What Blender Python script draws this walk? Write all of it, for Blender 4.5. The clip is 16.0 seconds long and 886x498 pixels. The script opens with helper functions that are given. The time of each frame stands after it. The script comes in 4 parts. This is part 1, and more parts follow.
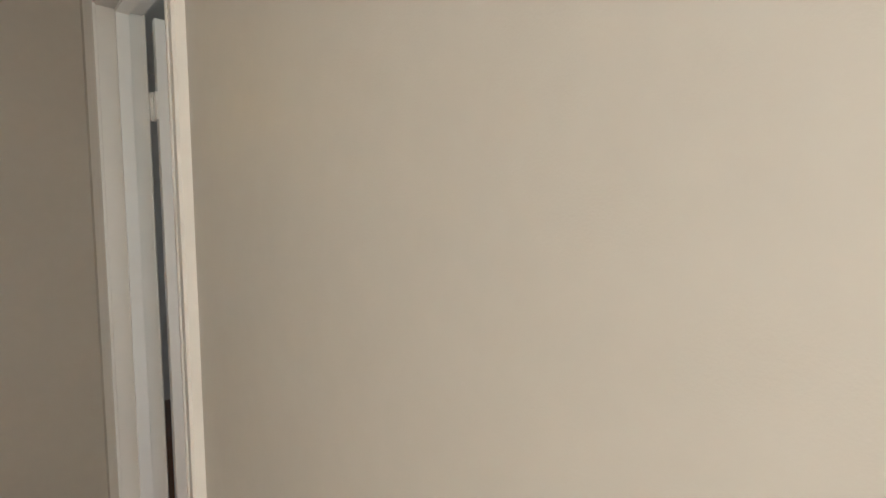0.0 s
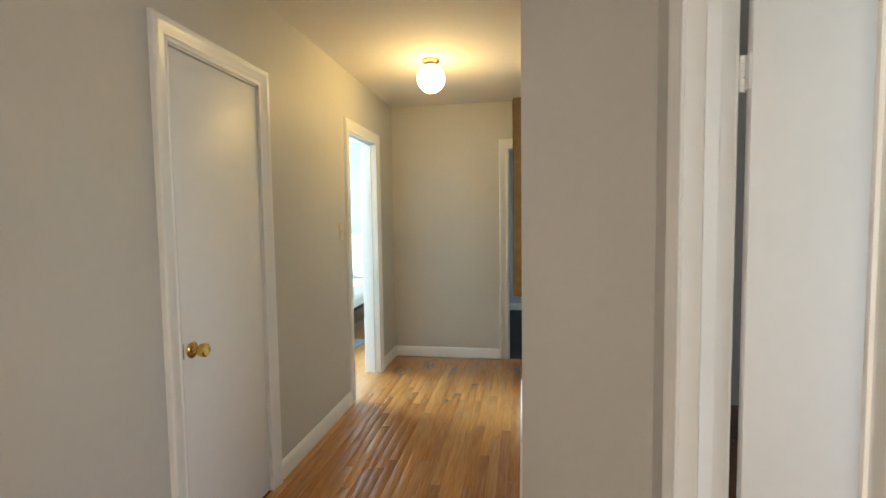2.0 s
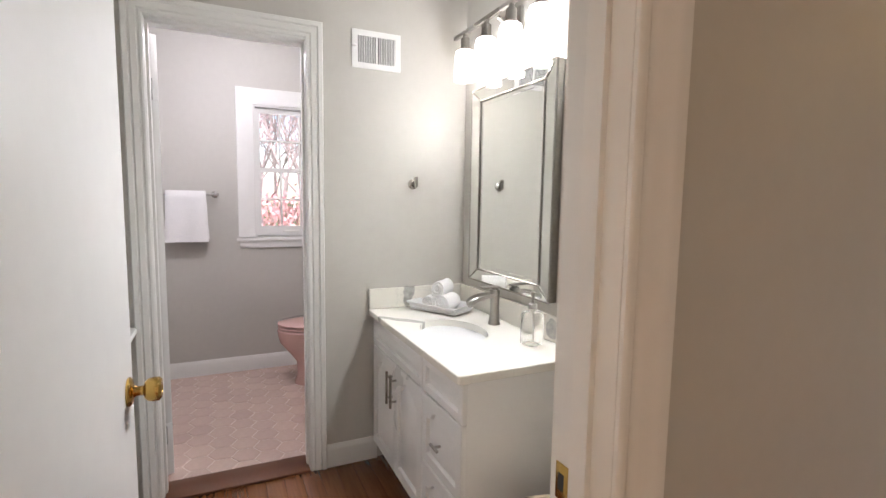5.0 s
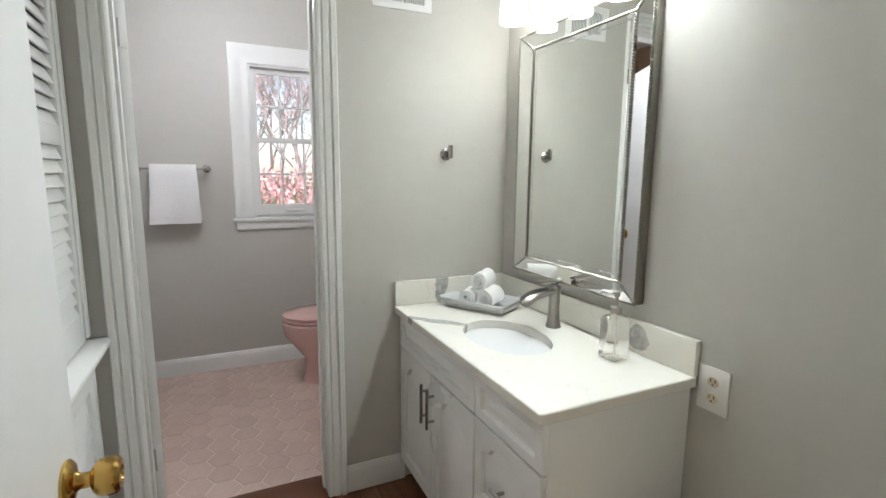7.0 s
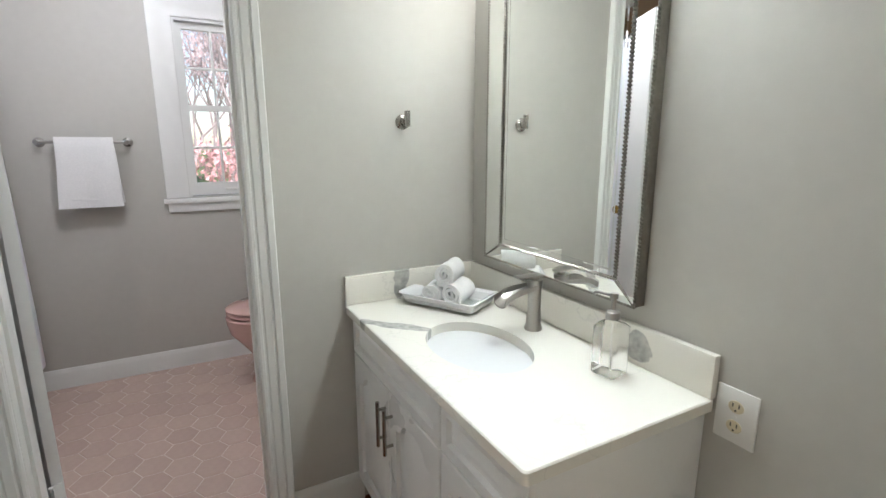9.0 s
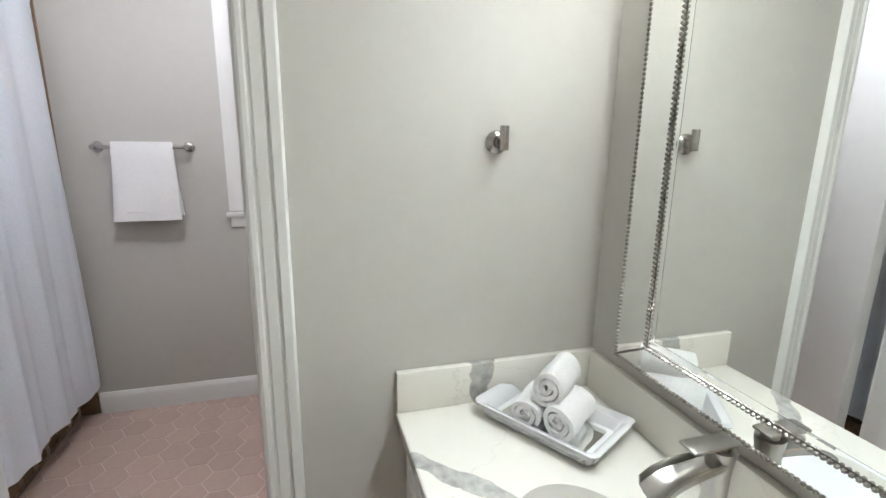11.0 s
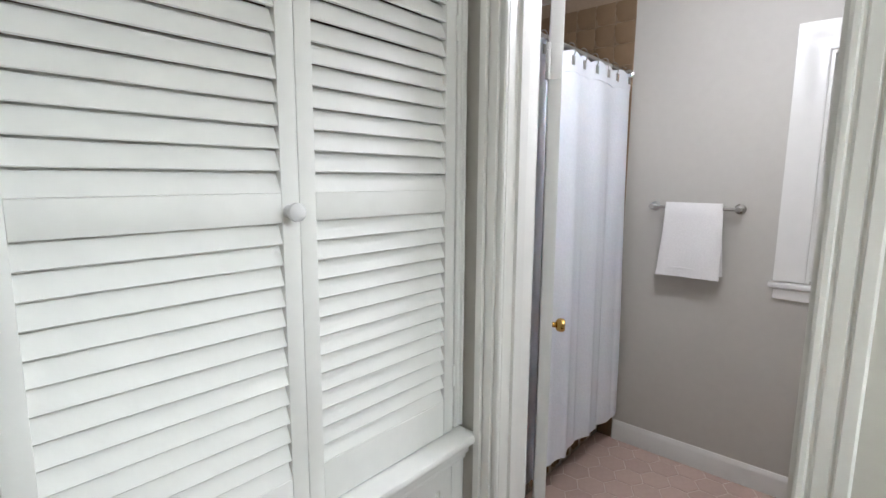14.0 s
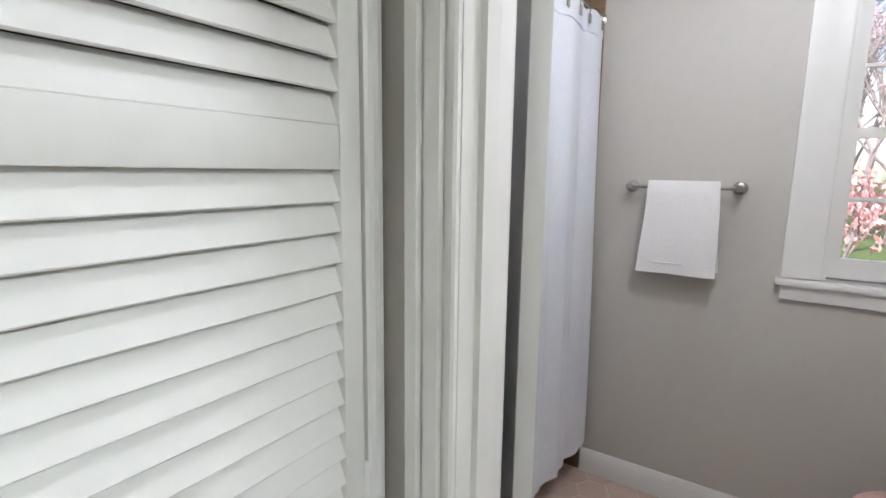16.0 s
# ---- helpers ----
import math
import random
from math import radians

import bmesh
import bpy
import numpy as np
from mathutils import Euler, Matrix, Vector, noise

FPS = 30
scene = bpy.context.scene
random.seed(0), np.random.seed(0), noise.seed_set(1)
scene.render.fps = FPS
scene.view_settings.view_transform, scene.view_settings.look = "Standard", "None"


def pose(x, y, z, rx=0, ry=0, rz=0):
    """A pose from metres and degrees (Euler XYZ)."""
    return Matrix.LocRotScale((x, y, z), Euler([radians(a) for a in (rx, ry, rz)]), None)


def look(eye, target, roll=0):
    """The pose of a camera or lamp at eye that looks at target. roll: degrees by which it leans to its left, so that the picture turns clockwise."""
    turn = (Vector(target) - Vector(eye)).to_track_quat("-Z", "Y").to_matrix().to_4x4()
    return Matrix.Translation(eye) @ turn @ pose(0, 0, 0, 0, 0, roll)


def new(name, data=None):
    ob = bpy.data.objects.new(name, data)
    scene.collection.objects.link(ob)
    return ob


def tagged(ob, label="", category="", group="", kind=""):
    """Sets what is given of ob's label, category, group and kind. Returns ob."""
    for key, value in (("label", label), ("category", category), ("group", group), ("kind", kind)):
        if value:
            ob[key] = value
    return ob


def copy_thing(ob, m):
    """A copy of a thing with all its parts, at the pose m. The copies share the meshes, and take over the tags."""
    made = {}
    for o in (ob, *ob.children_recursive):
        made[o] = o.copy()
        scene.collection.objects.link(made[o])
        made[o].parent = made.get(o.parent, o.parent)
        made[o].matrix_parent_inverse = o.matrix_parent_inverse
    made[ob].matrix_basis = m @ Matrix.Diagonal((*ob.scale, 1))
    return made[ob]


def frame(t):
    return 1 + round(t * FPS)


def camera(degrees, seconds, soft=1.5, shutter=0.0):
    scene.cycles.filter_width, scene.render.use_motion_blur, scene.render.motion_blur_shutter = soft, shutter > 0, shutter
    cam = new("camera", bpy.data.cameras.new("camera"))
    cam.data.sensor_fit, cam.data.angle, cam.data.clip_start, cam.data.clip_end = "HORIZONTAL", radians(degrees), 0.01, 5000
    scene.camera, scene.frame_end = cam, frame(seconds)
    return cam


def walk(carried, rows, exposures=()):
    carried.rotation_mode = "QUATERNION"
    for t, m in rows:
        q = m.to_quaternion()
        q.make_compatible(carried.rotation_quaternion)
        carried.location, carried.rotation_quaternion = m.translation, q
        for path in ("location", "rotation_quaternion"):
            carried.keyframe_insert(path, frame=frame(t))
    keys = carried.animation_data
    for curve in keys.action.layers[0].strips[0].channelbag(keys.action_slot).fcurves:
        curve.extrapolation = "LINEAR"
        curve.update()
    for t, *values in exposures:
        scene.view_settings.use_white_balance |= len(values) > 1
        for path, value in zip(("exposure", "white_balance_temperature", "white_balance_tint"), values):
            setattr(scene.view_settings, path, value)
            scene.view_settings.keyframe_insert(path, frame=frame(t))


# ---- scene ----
cam = camera(84.9, 16.0)
PATH = [
    (0, (0.548, 0.215, 1.37), (1.944, 1.648, 1.250), -0.8),
    (0.5, (0.538, 0.235, 1.37), (1.543, 1.958, 1.217), -0.8),
    (1, (0.515, 0.39, 1.385), (1.093, 2.299, 1.232), -1.2),
    (1.5, (0.482, 0.552, 1.388), (0.605, 2.544, 1.247), -1.0),
    (2, (0.43, 0.637, 1.391), (0.104, 2.606, 1.263), -0.8),
    (2.5, (0.372, 0.66, 1.373), (-0.411, 2.497, 1.254), -0.4),
    (3, (0.304, 0.638, 1.355), (-0.867, 2.255, 1.236), 0.1),
    (3.5, (0.2, 0.591, 1.346), (-1.27, 1.94, 1.214), 0.5),
    (4, (0.038, 0.562, 1.339), (-1.627, 1.66, 1.186), 0.6),
    (4.5, (-0.163, 0.576, 1.338), (-1.937, 1.484, 1.173), 0.7),
    (4.7, (-0.253, 0.591, 1.33), (-2.053, 1.445, 1.158), 0.8),
    (6.8, (-0.815, 0.613, 1.336), (-2.619, 1.425, 1.047), 0.5),
    (7, (-0.837, 0.614, 1.327), (-2.629, 1.449, 1.023), 0.5),
    (7.5, (-0.87, 0.614, 1.314), (-2.629, 1.505, 0.977), 0.5),
    (8, (-0.905, 0.641, 1.31), (-2.632, 1.582, 0.947), 0.7),
    (8.2, (-0.929, 0.664, 1.322), (-2.645, 1.614, 0.93), 0.3),
    (10.3, (-1.517, 1.017, 1.341), (-3.263, 1.877, 0.882), 0.9),
    (10.5, (-1.571, 1.042, 1.364), (-3.343, 1.846, 0.905), 1.0),
    (11, (-1.677, 1.067, 1.425), (-3.542, 1.622, 0.966), 0.8),
    (11.5, (-1.704, 1.037, 1.458), (-3.644, 1.234, 1.011), 0.6),
    (12, (-1.689, 0.999, 1.485), (-3.632, 0.776, 1.066), 0.5),
    (12.5, (-1.654, 0.986, 1.514), (-3.511, 0.349, 1.134), 0.4),
    (13, (-1.643, 1.004, 1.538), (-3.36, 0.036, 1.202), 0.3),
    (13.5, (-1.655, 1.026, 1.539), (-3.239, -0.156, 1.233), 0.4),
    (14, (-1.689, 1.017, 1.484), (-3.178, -0.287, 1.195), 0.4),
    (14.5, (-1.738, 0.968, 1.423), (-3.189, -0.379, 1.137), 0.5),
    (15, (-1.843, 0.836, 1.391), (-3.316, -0.484, 1.096), 0.5),
    (15.5, (-2.001, 0.698, 1.389), (-3.547, -0.530, 1.071), 0.9),
    (16, (-2.180, 0.660, 1.400), (-3.821, -0.438, 1.083), 0.7),
]
EXPOSURES = [(0, 1.15, 6000, 7), (0.6, 1.2, 6000, 7), (1.0, 1.5, 6000, 7), (1.6, 1.65, 6000, 7), (2.5, 1.85, 6150, 8), (3.1, 1.65, 6650, 13), (3.8, 1.25, 6850, 20), (4.7, 1.15, 6800, 21), (7, 0.83, 6550, 11), (9, 0.86, 6500, 12), (11, 0.95, 6500, 13), (16, 0.87, 6550, 13)]
walk(cam, [(t, look(eye, target, roll)) for t, eye, target, roll in PATH], EXPOSURES)


# ---- world, sun and large lights ----
world = bpy.data.worlds.new("sky")
scene.world = world
world.use_nodes = True
wn = world.node_tree
sky = wn.nodes.new("ShaderNodeTexSky")
sky.sky_type, sky.sun_disc = "NISHITA", False
sky.sun_elevation, sky.sun_rotation = radians(46), radians(113)
wn.nodes["Background"].inputs[1].default_value = 0.15
wn.links.new(sky.outputs[0], wn.nodes["Background"].inputs[0])

sun = new("sun", bpy.data.lights.new("sun", "SUN"))
sun.data.energy, sun.data.angle, sun.data.color = 5.0, radians(12), (1.0, 0.95, 0.9)
sun.matrix_world = look((0, 0, 20), (-7.0, 3.0, 12))


def area_lamp(eye, target, w, h, watts, colour):
    ob = new("window_light", bpy.data.lights.new("window_light", "AREA"))
    ob.data.shape, ob.data.size, ob.data.size_y = "RECTANGLE", w, h
    ob.data.energy, ob.data.color = watts, colour
    ob.matrix_world = look(eye, target)
    return ob


def bulb(eye, watts, colour, size):
    ob = new("bulb_light", bpy.data.lights.new("bulb_light", "POINT"))
    ob.data.energy, ob.data.color, ob.data.shadow_soft_size = watts, colour, size
    ob.location = eye
    return ob


bulb((-0.20, 4.03, 2.26), 4.0, (1.0, 0.58, 0.11), 0.07)
for bx, glow_w, down_w in ((-2.50, 0.2, 1.5), (-2.30, 0.8, 4.5), (-2.10, 2.2, 7.5), (-1.90, 3.0, 9.5)):
    bulb((bx, 1.665, 1.955), glow_w, (0.85, 0.95, 1.0), 0.045)
    down = new("shade_light", bpy.data.lights.new("shade_light", "SPOT"))
    down.data.energy, down.data.color, down.data.shadow_soft_size = down_w, (0.85, 0.95, 1.0), 0.045
    down.data.spot_size, down.data.spot_blend = radians(122), 0.9
    down.matrix_world = look((bx, 1.665, 1.895), (bx + 0.6, 0.6, 0.3))
bulb((-3.25, 0.70, 2.28), 15, (0.85, 0.89, 1.0), 0.12)                                     # ceiling light of the toilet room
area_lamp((-1.25, -1.75, 1.35), (0.86, 0.45, 1.0), 0.6, 1.3, 60, (1.0, 0.88, 0.74))           # added lamp in an unseen room, brightens the walls at the start of the walk
area_lamp((-3.9, 5.2, 1.5), (-0.4, 4.35, 0.3), 1.3, 1.2, 95, (0.74, 0.92, 1.0))            # bedroom window
area_lamp((2.95, 6.6, 1.5), (1.0, 6.4, 1.0), 0.8, 1.0, 3, (0.80, 0.92, 1.0))             # far room window
area_lamp((2.95, 1.2, 1.5), (1.0, 1.6, 1.3), 0.9, 1.0, 5, (0.92, 0.95, 1.0))             # side room window


# ---- materials ----
def mat(name, colour, rough=0.5, metal=0.0, grain=60.0, amount=0.06, stain=2.0, bump=0.05, bump_scale=200.0, random_hue=0.0, coat=0.0):
    m = bpy.data.materials.new(name)
    m.use_nodes = True
    n, l = m.node_tree.nodes, m.node_tree.links
    b = n["Principled BSDF"]
    b.inputs["Roughness"].default_value, b.inputs["Metallic"].default_value = rough, metal
    b.inputs["Coat Weight"].default_value = coat
    co = n.new("ShaderNodeTexCoord")
    fine, wide = n.new("ShaderNodeTexNoise"), n.new("ShaderNodeTexNoise")
    for node, s in ((fine, grain), (wide, stain)):
        node.inputs["Scale"].default_value, node.inputs["Detail"].default_value = s, 4
        l.new(co.outputs["Object"], node.inputs["Vector"])
    add = n.new("ShaderNodeMath")
    add.operation = "ADD"
    l.new(fine.outputs[0], add.inputs[0])
    l.new(wide.outputs[0], add.inputs[1])
    ramp = n.new("ShaderNodeMapRange")
    ramp.inputs[1].default_value, ramp.inputs[2].default_value = 0.6, 1.4
    ramp.inputs[3].default_value, ramp.inputs[4].default_value = 1 - amount, 1 + amount
    l.new(add.outputs[0], ramp.inputs[0])
    val = ramp.outputs[0]
    if random_hue:
        info = n.new("ShaderNodeObjectInfo")
        r2 = n.new("ShaderNodeMapRange")
        r2.inputs[3].default_value, r2.inputs[4].default_value = 1 - random_hue, 1 + random_hue
        l.new(info.outputs["Random"], r2.inputs[0])
        mul = n.new("ShaderNodeMath")
        mul.operation = "MULTIPLY"
        l.new(val, mul.inputs[0])
        l.new(r2.outputs[0], mul.inputs[1])
        val = mul.outputs[0]
    mix = n.new("ShaderNodeVectorMath")
    mix.operation = "SCALE"
    mix.inputs[0].default_value = colour
    l.new(val, mix.inputs["Scale"])
    l.new(mix.outputs[0], b.inputs["Base Color"])
    rr = n.new("ShaderNodeMapRange")
    rr.inputs[3].default_value, rr.inputs[4].default_value = max(0.02, rough - 0.06), min(1, rough + 0.06)
    l.new(wide.outputs[0], rr.inputs[0])
    l.new(rr.outputs[0], b.inputs["Roughness"])
    if bump:
        bn, bp = n.new("ShaderNodeTexNoise"), n.new("ShaderNodeBump")
        bn.inputs["Scale"].default_value, bn.inputs["Detail"].default_value = bump_scale, 3
        bp.inputs["Strength"].default_value, bp.inputs["Distance"].default_value = bump, 0.002
        l.new(co.outputs["Object"], bn.inputs["Vector"])
        l.new(bn.outputs[0], bp.inputs["Height"])
        l.new(bp.outputs[0], b.inputs["Normal"])
    return m


def wood(name, dark, light, along, rough, spread):
    m = mat(name, light, rough, bump=0.03, coat=0.25)
    n, l = m.node_tree.nodes, m.node_tree.links
    b = n["Principled BSDF"]
    co, mp = n.new("ShaderNodeTexCoord"), n.new("ShaderNodeMapping")
    mp.inputs["Scale"].default_value = (6, 90, 40) if along == "x" else (90, 6, 40)
    info, off = n.new("ShaderNodeObjectInfo"), n.new("ShaderNodeVectorMath")
    off.operation = "ADD"
    l.new(co.outputs["Object"], mp.inputs["Vector"])
    l.new(mp.outputs[0], off.inputs[0])
    sc = n.new("ShaderNodeMath")
    sc.operation, sc.inputs[1].default_value = "MULTIPLY", 300
    l.new(info.outputs["Random"], sc.inputs[0])
    l.new(sc.outputs[0], off.inputs[1])
    g = n.new("ShaderNodeTexNoise")
    g.inputs["Scale"].default_value, g.inputs["Detail"].default_value = 1.0, 6
    l.new(off.outputs[0], g.inputs["Vector"])
    f = n.new("ShaderNodeMath")
    f.operation, f.inputs[1].default_value = "MULTIPLY_ADD", spread
    l.new(info.outputs["Random"], f.inputs[0])
    l.new(g.outputs[0], f.inputs[2])
    rmp = n.new("ShaderNodeMapRange")
    rmp.inputs[1].default_value, rmp.inputs[2].default_value = 0.3, 0.75 + spread
    l.new(f.outputs[0], rmp.inputs[0])
    mx = n.new("ShaderNodeMix")
    mx.data_type = "RGBA"
    mx.inputs["A"].default_value, mx.inputs["B"].default_value = (*dark, 1), (*light, 1)
    l.new(rmp.outputs[0], mx.inputs["Factor"])
    l.new(mx.outputs["Result"], b.inputs["Base Color"])
    return m


WALL = mat("greige_paint", (0.50, 0.485, 0.443), 0.55, amount=0.03, grain=25, bump=0.12, bump_scale=350)
CEIL = mat("ceiling_paint", (0.74, 0.72, 0.68), 0.8, amount=0.03)
TRIM = mat("white_gloss_trim", (0.74, 0.74, 0.71), 0.32, amount=0.025, grain=15, bump=0.06, bump_scale=60)
LOUVER = mat("louver_paint", (0.76, 0.765, 0.74), 0.58, amount=0.03, grain=30, bump=0.08, bump_scale=90)
DOORP = mat("door_paint", (0.72, 0.72, 0.70), 0.42, amount=0.025, grain=20, bump=0.05, bump_scale=80)
CAB = mat("cabinet_foil", (0.78, 0.78, 0.76), 0.30, amount=0.015, bump=0.0)
OAK = wood("golden_oak", (0.28, 0.105, 0.022), (0.58, 0.30, 0.09), "y", 0.25, 0.40)
DARKOAK = wood("red_brown_oak", (0.085, 0.028, 0.010), (0.20, 0.075, 0.026), "x", 0.24, 0.4)
PINKTILE = mat("pink_hex_tile", (0.56, 0.42, 0.36), 0.22, grain=40, amount=0.07, random_hue=0.05, bump=0.03)
GROUT = mat("pale_grout", (0.66, 0.55, 0.49), 0.85, amount=0.1)
BROWNTILE = mat("brown_wall_tile", (0.205, 0.135, 0.078), 0.28, grain=30, amount=0.08, random_hue=0.08, bump=0.03)
BROWNGROUT = mat("brown_grout", (0.30, 0.22, 0.15), 0.85, amount=0.1)
PINK = mat("pink_porcelain", (0.68, 0.43, 0.38), 0.10, amount=0.02, bump=0, coat=0.5)
PORC = mat("white_porcelain", (0.73, 0.735, 0.74), 0.08, amount=0.01, bump=0, coat=0.5)
BRASS = mat("aged_brass", (0.60, 0.38, 0.11), 0.20, 1.0, amount=0.15, grain=40, bump=0.02)
NICKEL = mat("brushed_nickel", (0.38, 0.365, 0.34), 0.28, 1.0, amount=0.06, grain=120, bump=0.02)
SILVER = mat("antique_silver", (0.27, 0.255, 0.225), 0.32, 1.0, amount=0.15, grain=90, bump=0.05)
MIRROR = mat("mirror_glass", (0.90, 0.92, 0.90), 0.0, 1.0, amount=0.0, bump=0)
MIRROR.node_tree.nodes["Principled BSDF"].inputs["Roughness"].default_value = 0.0
for link in list(MIRROR.node_tree.nodes["Principled BSDF"].inputs["Roughness"].links):
    MIRROR.node_tree.links.remove(link)
TERRY = mat("white_terry", (0.79, 0.785, 0.77), 0.95, amount=0.07, grain=150, bump=1.0, bump_scale=260)
CURT = mat("white_curtain_cotton", (0.80, 0.785, 0.82), 0.9, amount=0.04, grain=60, bump=0.9, bump_scale=95)
CURT.node_tree.nodes["Principled BSDF"].inputs["Subsurface Weight"].default_value = 0.15
PLASTIC = mat("white_plastic", (0.78, 0.77, 0.73), 0.35, amount=0.01, bump=0)
ALMOND = mat("almond_plastic", (0.62, 0.54, 0.38), 0.4, amount=0.02, bump=0)
BLACK = mat("dark_gap", (0.02, 0.02, 0.02), 0.8, amount=0.1, bump=0)
GOLD = mat("old_gilt", (0.20, 0.125, 0.045), 0.5, 0.6, amount=0.25, grain=50, bump=0.2)
BASKET = mat("woven_seagrass", (0.62, 0.50, 0.36), 0.8, amount=0.22, grain=90, bump=0.6, bump_scale=160)
VENTM = mat("vent_enamel", (0.76, 0.76, 0.74), 0.4, amount=0.02, bump=0)
# stained wood of the threshold; also the painted-in shade inside the cupboard
THRESH_AND_SHADE = mat("dark_threshold_wood", (0.10, 0.035, 0.015), 0.35, amount=0.2, grain=80)
BEDW = mat("white_bed_linen", (0.80, 0.80, 0.79), 0.9, amount=0.03, bump=0.4, bump_scale=40)
PILLOW = mat("patterned_cushion", (0.58, 0.55, 0.48), 0.9, amount=0.2, grain=30, bump=0.4)
BEDWOOD = mat("dark_bed_wood", (0.06, 0.03, 0.018), 0.4, amount=0.15)
RUG = mat("blue_grey_rug", (0.20, 0.29, 0.38), 0.95, amount=0.45, grain=26, stain=5, bump=0.6)
BLUEWALL = mat("pale_blue_paint", (0.46, 0.54, 0.60), 0.6, amount=0.03)


def stone(name):
    """Cream quartz with a few broad grey veins and faint hairlines."""
    m = mat(name, (0.78, 0.76, 0.69), 0.14, amount=0.03, bump=0, coat=0.3)
    n, l = m.node_tree.nodes, m.node_tree.links
    b = n["Principled BSDF"]
    co, rough = n.new("ShaderNodeTexCoord"), n.new("ShaderNodeTexNoise")
    rough.inputs["Scale"].default_value, rough.inputs["Detail"].default_value = 14, 6
    l.new(co.outputs["Object"], rough.inputs["Vector"])

    def maths(op, a, c=None):
        node = n.new("ShaderNodeMath")
        node.operation = op
        for slot, v in enumerate((a, c)):
            if isinstance(v, (int, float)):
                node.inputs[slot].default_value = v
            elif v is not None:
                l.new(v, node.inputs[slot])
        return node.outputs[0]

    total = 0.0
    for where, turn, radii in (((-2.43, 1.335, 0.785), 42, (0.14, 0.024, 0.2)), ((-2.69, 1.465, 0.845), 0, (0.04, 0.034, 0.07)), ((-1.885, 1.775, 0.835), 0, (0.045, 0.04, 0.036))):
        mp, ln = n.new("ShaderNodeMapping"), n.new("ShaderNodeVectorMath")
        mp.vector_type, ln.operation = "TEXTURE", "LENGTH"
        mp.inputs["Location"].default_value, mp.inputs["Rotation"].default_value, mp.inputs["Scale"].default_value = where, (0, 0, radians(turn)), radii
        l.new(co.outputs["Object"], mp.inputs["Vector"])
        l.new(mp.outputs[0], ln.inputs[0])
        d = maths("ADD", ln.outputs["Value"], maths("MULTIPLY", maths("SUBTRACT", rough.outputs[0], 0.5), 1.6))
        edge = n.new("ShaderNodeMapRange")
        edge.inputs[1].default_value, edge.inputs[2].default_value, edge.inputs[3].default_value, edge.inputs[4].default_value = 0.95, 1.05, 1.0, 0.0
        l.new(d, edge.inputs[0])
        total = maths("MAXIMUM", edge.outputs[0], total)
    cloud = n.new("ShaderNodeTexNoise")
    cloud.inputs["Scale"].default_value, cloud.inputs["Detail"].default_value = 45, 6
    l.new(co.outputs["Object"], cloud.inputs["Vector"])
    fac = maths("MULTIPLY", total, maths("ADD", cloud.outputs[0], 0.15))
    vein = n.new("ShaderNodeTexNoise")
    vein.inputs["Scale"].default_value, vein.inputs["Detail"].default_value = 2.2, 7
    l.new(co.outputs["Object"], vein.inputs["Vector"])
    hair = maths("MULTIPLY", maths("LESS_THAN", maths("ABSOLUTE", maths("SUBTRACT", vein.outputs[0], 0.5)), 0.0022), 0.12)
    mx = n.new("ShaderNodeMix")
    mx.data_type = "RGBA"
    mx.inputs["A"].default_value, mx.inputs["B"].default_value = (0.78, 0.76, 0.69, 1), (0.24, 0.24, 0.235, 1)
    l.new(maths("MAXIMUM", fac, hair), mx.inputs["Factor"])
    l.new(mx.outputs["Result"], b.inputs["Base Color"])
    return m


QUARTZ = stone("veined_quartz")


def glass(name, colour=(1, 1, 1), rough=0.0):
    m = bpy.data.materials.new(name)
    m.use_nodes = True
    b = m.node_tree.nodes["Principled BSDF"]
    b.inputs["Base Color"].default_value = (*colour, 1)
    b.inputs["Transmission Weight"].default_value, b.inputs["Roughness"].default_value, b.inputs["IOR"].default_value = 1.0, rough, 1.45
    return m


def glow(name, colour, strength):
    m = bpy.data.materials.new(name)
    m.use_nodes = True
    b = m.node_tree.nodes["Principled BSDF"]
    b.inputs["Base Color"].default_value = (*colour, 1)
    b.inputs["Emission Color"].default_value, b.inputs["Emission Strength"].default_value = (*colour, 1), strength
    return m


GLASS = glass("clear_glass", (1, 1, 1), 0.18)
GLASS.node_tree.nodes["Principled BSDF"].inputs["IOR"].default_value = 1.13
PANE = glass("window_glass")
GLOBE = glow("lit_opal_globe", (1.0, 0.78, 0.42), 3.0)
SHADE = glow("lit_opal_shade", (1.0, 1.0, 0.97), 3.0)


# ---- mesh helpers ----
def box(bm, lo, hi, bevel=0.0, seg=2):
    r = bmesh.ops.create_cube(bm, size=1)
    vs = r["verts"]
    for v in vs:
        v.co = Vector([(a + b) / 2 + c * (b - a) for a, b, c in zip(lo, hi, v.co)])
    if bevel:
        es = list({e for v in vs for e in v.link_edges})
        bmesh.ops.bevel(bm, geom=es, offset=bevel, segments=seg, affect="EDGES", profile=0.5)
    return bm


def boxes(*items, bevel=0.0):
    bm = bmesh.new()
    for lo, hi in items:
        box(bm, lo, hi, bevel)
    return bm


def rings_mesh(bm, rings, closed=True, cap0=False, cap1=False, loop=False):
    rows = [[bm.verts.new(p) for p in r] for r in rings]
    n = len(rows[0])
    pairs = list(zip(rows, rows[1:])) + ([(rows[-1], rows[0])] if loop else [])
    for a, b in pairs:
        for i in range(n if closed else n - 1):
            j = (i + 1) % n
            bm.faces.new((a[i], a[j], b[j], b[i]))
    if cap0:
        bm.faces.new(rows[0][::-1])
    if cap1:
        bm.faces.new(rows[-1])
    return bm


